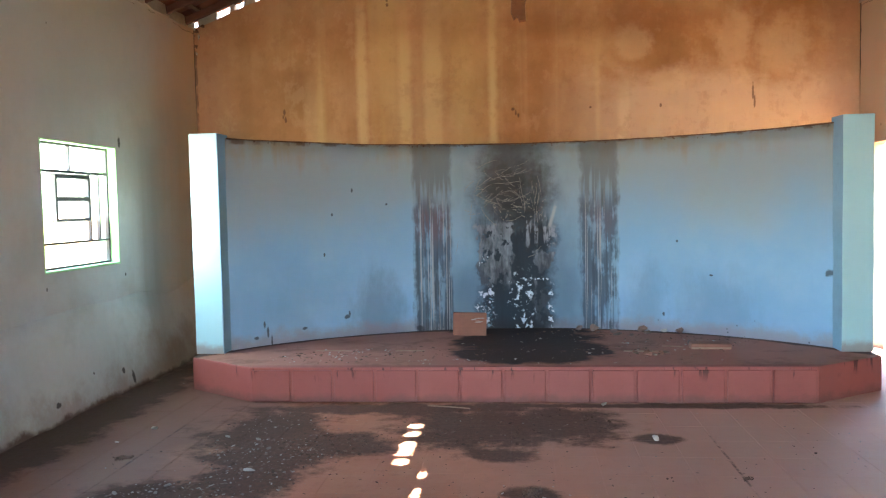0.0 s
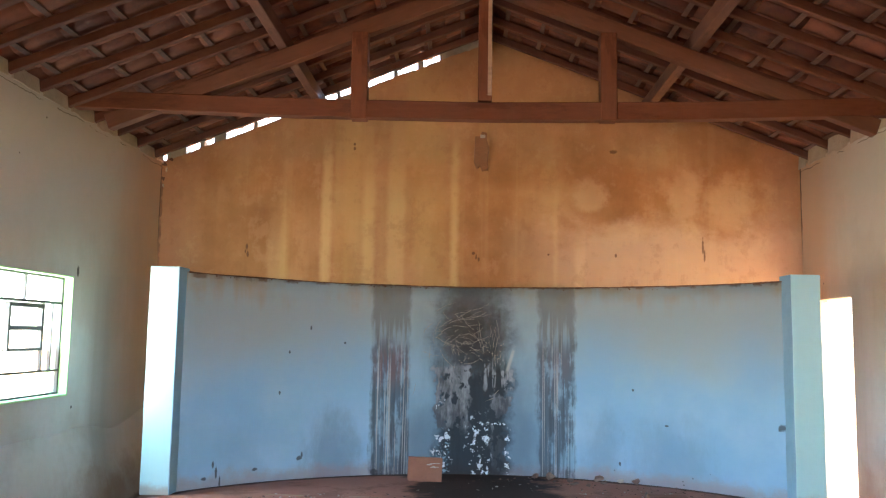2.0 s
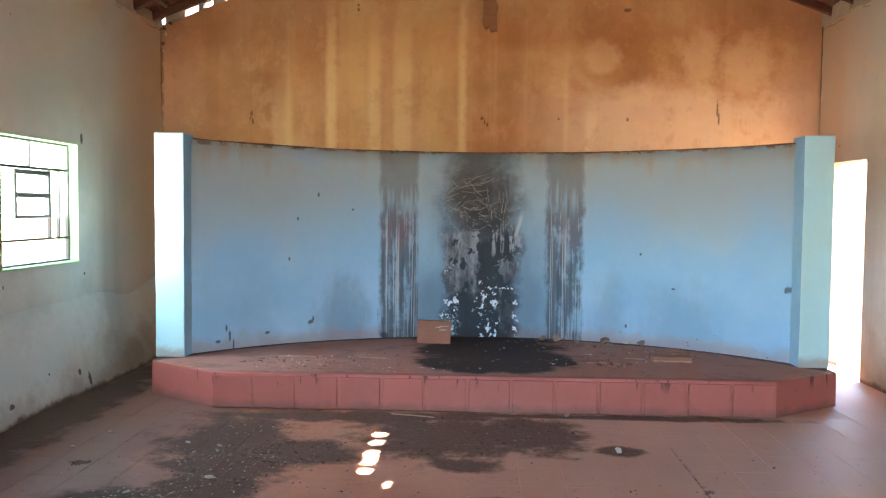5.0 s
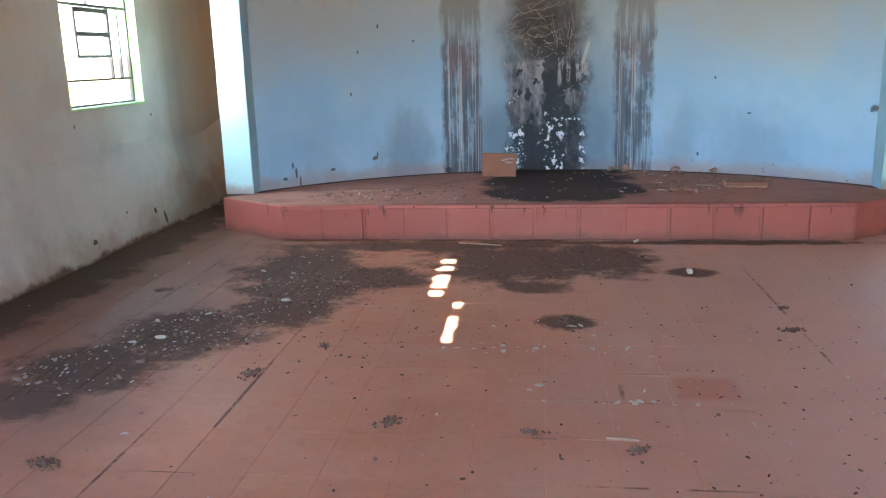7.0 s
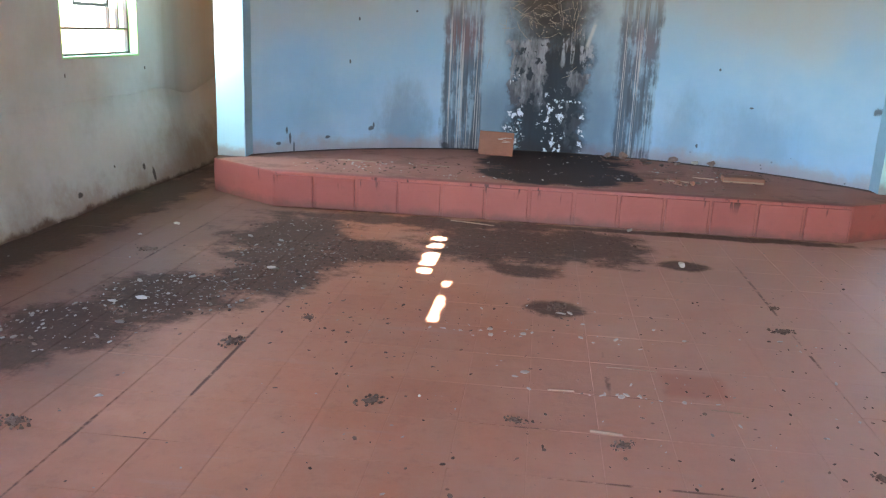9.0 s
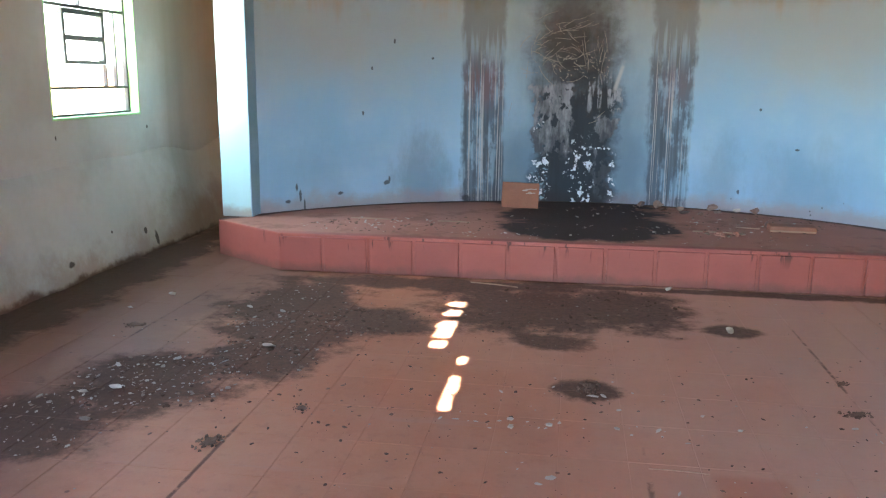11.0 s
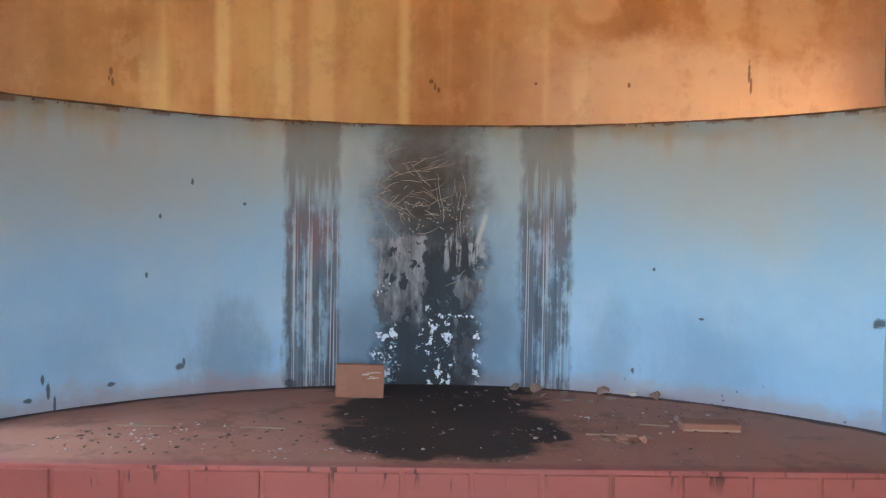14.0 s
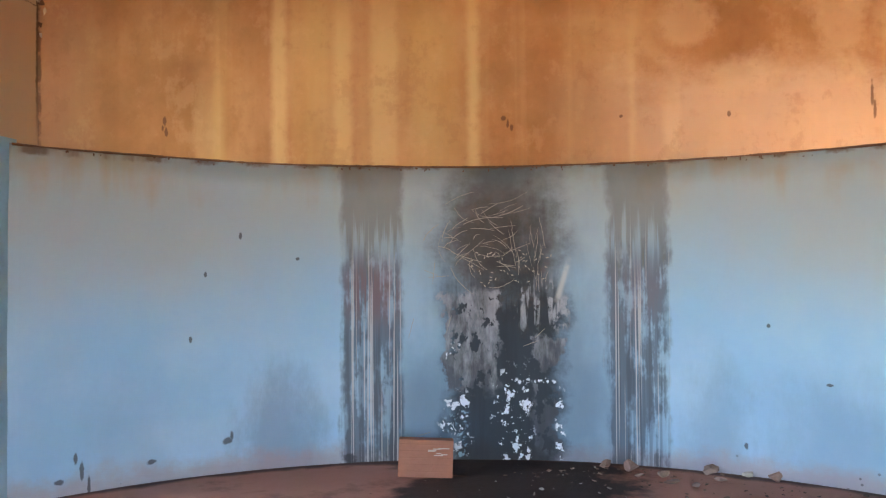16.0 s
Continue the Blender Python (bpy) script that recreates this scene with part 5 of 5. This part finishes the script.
splinter(-1.56, 6.47, DAIS, 0.30, -2)
splinter(-0.93, 6.46, DAIS, 0.24, -3)
splinter(0.90, 6.40, DAIS, 0.26, -4, 0.016)
splinter(1.18, 6.62, DAIS, 0.16, -12, 0.012)
splinter(-0.55, 5.66, 0.0, 0.32, -14, 0.012)
splinter(0.02, 2.962, 0.0, 0.10, 4, 0.010)
splinter(0.62, 2.90, 0.0, 0.11, -4, 0.006)
splinter(0.168, 2.643, 0.0, 0.11, -6, 0.014, M_STRAW, "broad pale splinter lying on the floor tiles")
splinter(0.31, 3.23, 0.0, 0.20, -2, 0.005)


def flake_field(name, spots, count, size, seed, mat, z, label, category):
    """Uncountable thin chips strewn over the given blots (x, y, half widths), as one mesh."""
    r = random.Random(seed)
    vs, fs = [], []
    for _ in range(count):
        cx, cy, rx, ry = r.choice(spots)
        a, q = r.uniform(0, 2 * math.pi), math.sqrt(r.random())
        x, y = cx + rx * q * math.cos(a), cy + ry * q * math.sin(a)
        s = size * (0.35 + 1.3 * r.random() ** 2.5)
        turn, n = r.uniform(0, math.pi), r.choice((4, 5, 5, 6))
        lift, tip = r.uniform(0.0005, 0.003), r.uniform(0, 0.5) * s
        long = r.uniform(0.3, 1.0)
        k = len(vs)
        for layer in (0, 1):
            for i in range(n):
                t = 2 * math.pi * i / n + r.uniform(-0.3, 0.3) * (1 - layer)
                px, py = s * math.cos(t), s * long * math.sin(t)
                qx, qy = px * math.cos(turn) - py * math.sin(turn), px * math.sin(turn) + py * math.cos(turn)
                f = 1 - 0.12 * layer
                vs.append((x + qx * f, y + qy * f, z + lift + (s * 0.22) * layer + (tip * (0.5 + 0.5 * math.cos(t)))))
        fs.append(tuple(k + n + i for i in range(n)))
        fs += [(k + i, k + (i + 1) % n, k + n + (i + 1) % n, k + n + i) for i in range(n)]
    me = bpy.data.meshes.new(name)
    me.from_pydata(vs, [], fs)
    me.materials.append(mat)
    return tagged(new(name, me), label, category, "", "stuff")


BAND = [s for s in SOOT[1:9]]
LEFT = [SOOT[1], SOOT[2], SOOT[2], SOOT[3], SOOT[4], SOOT[5]]
flake_field("plaster_crumbs", LEFT, 520, 0.0075, 1, M_CRUMB, 0.0, "pale plaster crumbs strewn through the soot", "debris")
flake_field("plaster_chips", [SOOT[1], SOOT[2], SOOT[2], SOOT[4]], 70, 0.015, 12, M_CRUMB, 0.0, "larger pale plaster chips in the soot", "debris")
flake_field("soot_crumbs", BAND, 900, 0.009, 2, M_CLUMP, 0.0, "black crumbs of soot and droppings on the floor", "debris")
flake_field("leaf_litter", BAND, 420, 0.011, 3, M_LEAF, 0.0, "dry brown leaf litter on the floor", "debris")
flake_field("dust_crumbs", [(0, 3.7, 2.9, 2.0)], 260, 0.006, 4, M_CRUMB, 0.0, "small pale crumbs scattered over the floor tiles", "debris")
flake_field("dirt_crumbs", [(0, 3.7, 2.9, 2.0), (0.3, 3.0, 1.4, 1.2), (-0.9, 4.2, 1.2, 0.9)], 900, 0.007, 5, M_CLUMP, 0.0, "small dark crumbs scattered over the floor tiles", "debris")
flake_field("floor_chips", [(0.35, 3.5, 0.9, 0.6), (0.3, 2.9, 0.8, 0.4), (-0.1, 3.55, 0.5, 0.08), (0.3, 2.95, 0.5, 0.02)], 75, 0.010, 14, M_SHARD, 0.0, "white plaster chips strewn over the floor tiles", "debris")
flake_field("dais_chips", [(-1.55, 6.12, 0.5, 0.16), (-1.4, 6.4, 0.4, 0.2), (-0.55, 6.0, 0.35, 0.1), (0.7, 6.05, 0.9, 0.15), (1.2, 6.7, 0.6, 0.3)], 150, 0.009, 6, M_SHARD, DAIS, "pale chips scattered on the dais", "debris")
flake_field("dais_dirt", [(-1.45, 6.2, 0.5, 0.25), (0.95, 6.4, 0.6, 0.3), (-0.7, 6.4, 0.5, 0.3), (0.6, 7.3, 0.7, 0.2), (1.4, 6.9, 0.6, 0.3)], 420, 0.011, 7, M_CLUMP, DAIS, "dark crumbs of dirt on the dais", "debris")
flake_field("ash_crumbs", [a for a in ASH], 60, 0.010, 8, M_CRUMB, DAIS, "grey crumbs in the ash heap", "debris")


# ---------- loose things on the floor ----------
def shard(x, y, a, b, c, turn, seed, label, mat=None):
    a, b, c = a * 0.72, b * 0.72, c * 0.8
    ob = thing("plaster_shard", lump(seed, a, b, c), mat or M_SHARD, label, "rubble", "", "plaster shards on the floor")
    ob.matrix_world = pose(x, y, 0.0, 0, 0, turn)
    return ob


shard(-2.085, 3.54, 0.075, 0.03, 0.014, 8, 1, "long pale plaster shard lying in soot")
shard(-1.963, 3.60, 0.06, 0.028, 0.016, 25, 2, "pale plaster shard beside a longer one")
shard(-1.518, 4.231, 0.08, 0.032, 0.016, 5, 3, "flat pale shard in the soot patch")
shard(0.767, 4.872, 0.05, 0.04, 0.035, 20, 4, "white plaster lump on a dark stain")
shard(-0.117, 3.104, 0.055, 0.04, 0.006, 10, 5, "thin white crust of plaster on the tiles")
shard(-0.16, 3.06, 0.04, 0.02, 0.005, -10, 6, "thin white crust of plaster on the tiles")
shard(0.58, 3.60, 0.03, 0.02, 0.012, 30, 7, "small white plaster chip on the tiles")
shard(0.46, 3.72, 0.018, 0.014, 0.010, 0, 8, "small white plaster chip on the tiles")
shard(-1.62, 2.57, 0.03, 0.014, 0.01, 20, 9, "small pale chip near a tile joint")
shard(-0.50, 2.80, 0.013, 0.010, 0.010, 20, 10, "small white plaster chip on the tiles")
shard(0.03, 3.86, 0.06, 0.018, 0.010, 0, 11, "pale flat shard on a soot blot")
shard(0.54, 5.72, 0.045, 0.03, 0.03, 0, 12, "white plaster lump at the foot of the dais")
shard(-2.45, 5.05, 0.05, 0.03, 0.02, 35, 13, "pale shard near the limewashed wall")
shard(-2.55, 4.75, 0.045, 0.025, 0.014, -15, 14, "pale shard near the limewashed wall")
for i, (x, y) in enumerate(((-0.50, 3.53), (-0.42, 3.52), (-0.33, 3.54), (-0.36, 3.47), (-0.28, 3.51), (-0.22, 3.55), (-0.15, 3.50))):
    shard(x, y, 0.030 - 0.002 * i, 0.010, 0.006, 8 * i, 30 + i, "small white chip in a row of chips")


def clump(x, y, r, seed, label):
    """A crumbled heap of dried dirt: a low lumpy core broken up into many crumbs round it."""
    rnd_ = random.Random(seed * 13)
    bm = bmesh.new()
    bmesh.ops.create_icosphere(bm, subdivisions=3, radius=1.0)
    for v in bm.verts:
        k = 1 + 0.55 * noise.noise(v.co * 1.6 + Vector((seed * 3, 0, 0))) + 0.45 * noise.noise(v.co * 4.5 + Vector((0, seed * 5, 0)))
        v.co = Vector((v.co.x * r * 0.7 * k, v.co.y * r * 0.42 * k, max(-0.02, v.co.z) * r * 0.22 * k * (1 + 0.6 * noise.noise(v.co * 11))))
    for _ in range(46):
        a, q = rnd_.uniform(0, 2 * math.pi), rnd_.random() ** 0.7 * 1.5
        c = Vector((r * q * math.cos(a), r * 0.62 * q * math.sin(a), 0))
        size = r * rnd_.uniform(0.06, 0.24)
        pts = [c + Vector((size * rnd_.uniform(0.5, 1.2) * math.cos(t), size * rnd_.uniform(0.3, 0.9) * math.sin(t), 0.0)) for t in (0.2, 1.4, 2.7, 3.9, 5.1)]
        low = [bm.verts.new(p) for p in pts]
        top = [bm.verts.new(c + (p - c) * 0.7 + Vector((0, 0, size * rnd_.uniform(0.4, 0.9)))) for p in pts]
        bm.faces.new(top)
        for i in range(5):
            bm.faces.new((low[i], low[(i + 1) % 5], top[(i + 1) % 5], top[i]))
    ob = thing("dirt_clump", bm, M_CLUMP, label, "debris", "", "dirt clumps on the floor")
    ob.matrix_world = pose(x, y, 0, 0, 0, seed * 37)
    return ob


clump(-0.669, 2.731, 0.045, 1, "dark dried clump of dirt on the tiles")
clump(-1.354, 3.175, 0.055, 2, "dark crumbled clump over a tile joint")
clump(-1.126, 3.53, 0.036, 3, "small dark crumbled clump on the tiles")
clump(-1.79, 2.34, 0.05, 4, "dark crumbled clump on the tiles")
clump(1.072, 3.845, 0.045, 5, "dark crumbled clump on the tiles")
clump(0.22, 2.57, 0.035, 6, "dark crumbled clump beside a pale splinter")
clump(0.02, 3.95, 0.055, 7, "dark heap of soot crumbs")
clump(1.02, 2.50, 0.036, 8, "small dark clump on the tiles")
clump(-0.14, 2.68, 0.032, 9, "small dark clump on the tiles")
clump(-2.35, 4.45, 0.05, 10, "dark clump near the wall")
clump(1.12, 4.2, 0.03, 11, "small dark clump over a tile joint")

# ---------- on the gable ----------
bm = bmesh.new()
out = [(-0.075, 0.36), (-0.085, 0.10), (-0.055, 0.02), (-0.02, 0.05), (0.0, 0.0), (0.065, 0.01), (0.06, 0.16), (0.075, 0.25), (0.045, 0.34), (0.05, 0.40), (-0.005, 0.41), (-0.02, 0.36)]
low = [bm.verts.new((x, 0.0, z)) for x, z in out]
top = [bm.verts.new((x * 0.93, -0.045 - 0.01 * noise.noise((x * 30, z * 9, 0)), 0.01 + z * 0.97)) for x, z in out]
bm.faces.new(low)
bm.faces.new(top[::-1])
for i in range(len(out)):
    j = (i + 1) % len(out)
    bm.faces.new((low[i], top[i], top[j], low[j]))
bmesh.ops.recalc_face_normals(bm, faces=bm.faces)
stub = thing("broken_timber_stub", bm, M_STUB, "splintered brown timber stub fixed to the gable wall", "timber stub")
stub.matrix_world = pose(-0.005, GABLE, 3.222)
part("nail_plate", box(-0.02, 0.03, -0.05, -0.044, 0.34, 0.375, 0.002), M_SHARD, stub, "pale chip at the top of the stub")

# ---------- floor tiles ----------
PX, PY, JOINT = 0.2422, 0.32, 0.0016
floor = thing("floor", box(-HALF, HALF, BACK - 0.1, GABLE, -0.12, -0.0022), M_FLOOR_FAR, "dusty red cement tile floor with soot patches and debris", "floor", "structure")
tile_me = mesh_of("floor_tile", box(-PX / 2 + JOINT / 2, PX / 2 - JOINT / 2, -PY / 2 + JOINT / 2, PY / 2 - JOINT / 2, -0.012, 0.0, 0.0008), M_FLOOR)
rnd = random.Random(11)
rest_v, rest_f = [], []
for ix in range(-15, 15):
    for iy in range(-21, 18):
        cx, cy = -1.31 + PX * (ix + 5.5), 2.315 + PY * (iy + 0.5)
        x0, x1 = max(cx - PX / 2, -HALF), min(cx + PX / 2, EAST)
        if x1 - x0 < 0.02 or not BACK - 0.1 < cy < GABLE - 0.1:
            continue
        whole = x1 - x0 > PX - 0.001
        dz = rnd.uniform(-0.0007, 0.0)
        if whole and 1.9 < cy < 5.95 and -2.85 < cx < 2.65:
            t = new("floor_tile", tile_me)
            t.location = (cx, cy, dz)
            t.rotation_euler = (rnd.uniform(-0.0015, 0.0015), rnd.uniform(-0.0015, 0.0015), rnd.uniform(-0.004, 0.004))
            t.parent = floor
        else:
            j = JOINT / 2
            k = len(rest_v)
            rest_v += [(x, y, z) for z in (-0.014, dz) for x, y in ((x0 + j, cy - PY / 2 + j), (x1 - j, cy - PY / 2 + j), (x1 - j, cy + PY / 2 - j), (x0 + j, cy + PY / 2 - j))]
            rest_f += [tuple(k + i for i in f) for f in ((4, 5, 6, 7), (0, 1, 5, 4), (1, 2, 6, 5), (2, 3, 7, 6), (3, 0, 4, 7))]
me = bpy.data.meshes.new("floor_tiles_beyond")
me.from_pydata(rest_v, [], rest_f)
me.materials.append(M_FLOOR_FAR)
far = new("floor_tiles_beyond", me)
far.parent = floor
tagged(far, kind="stuff")
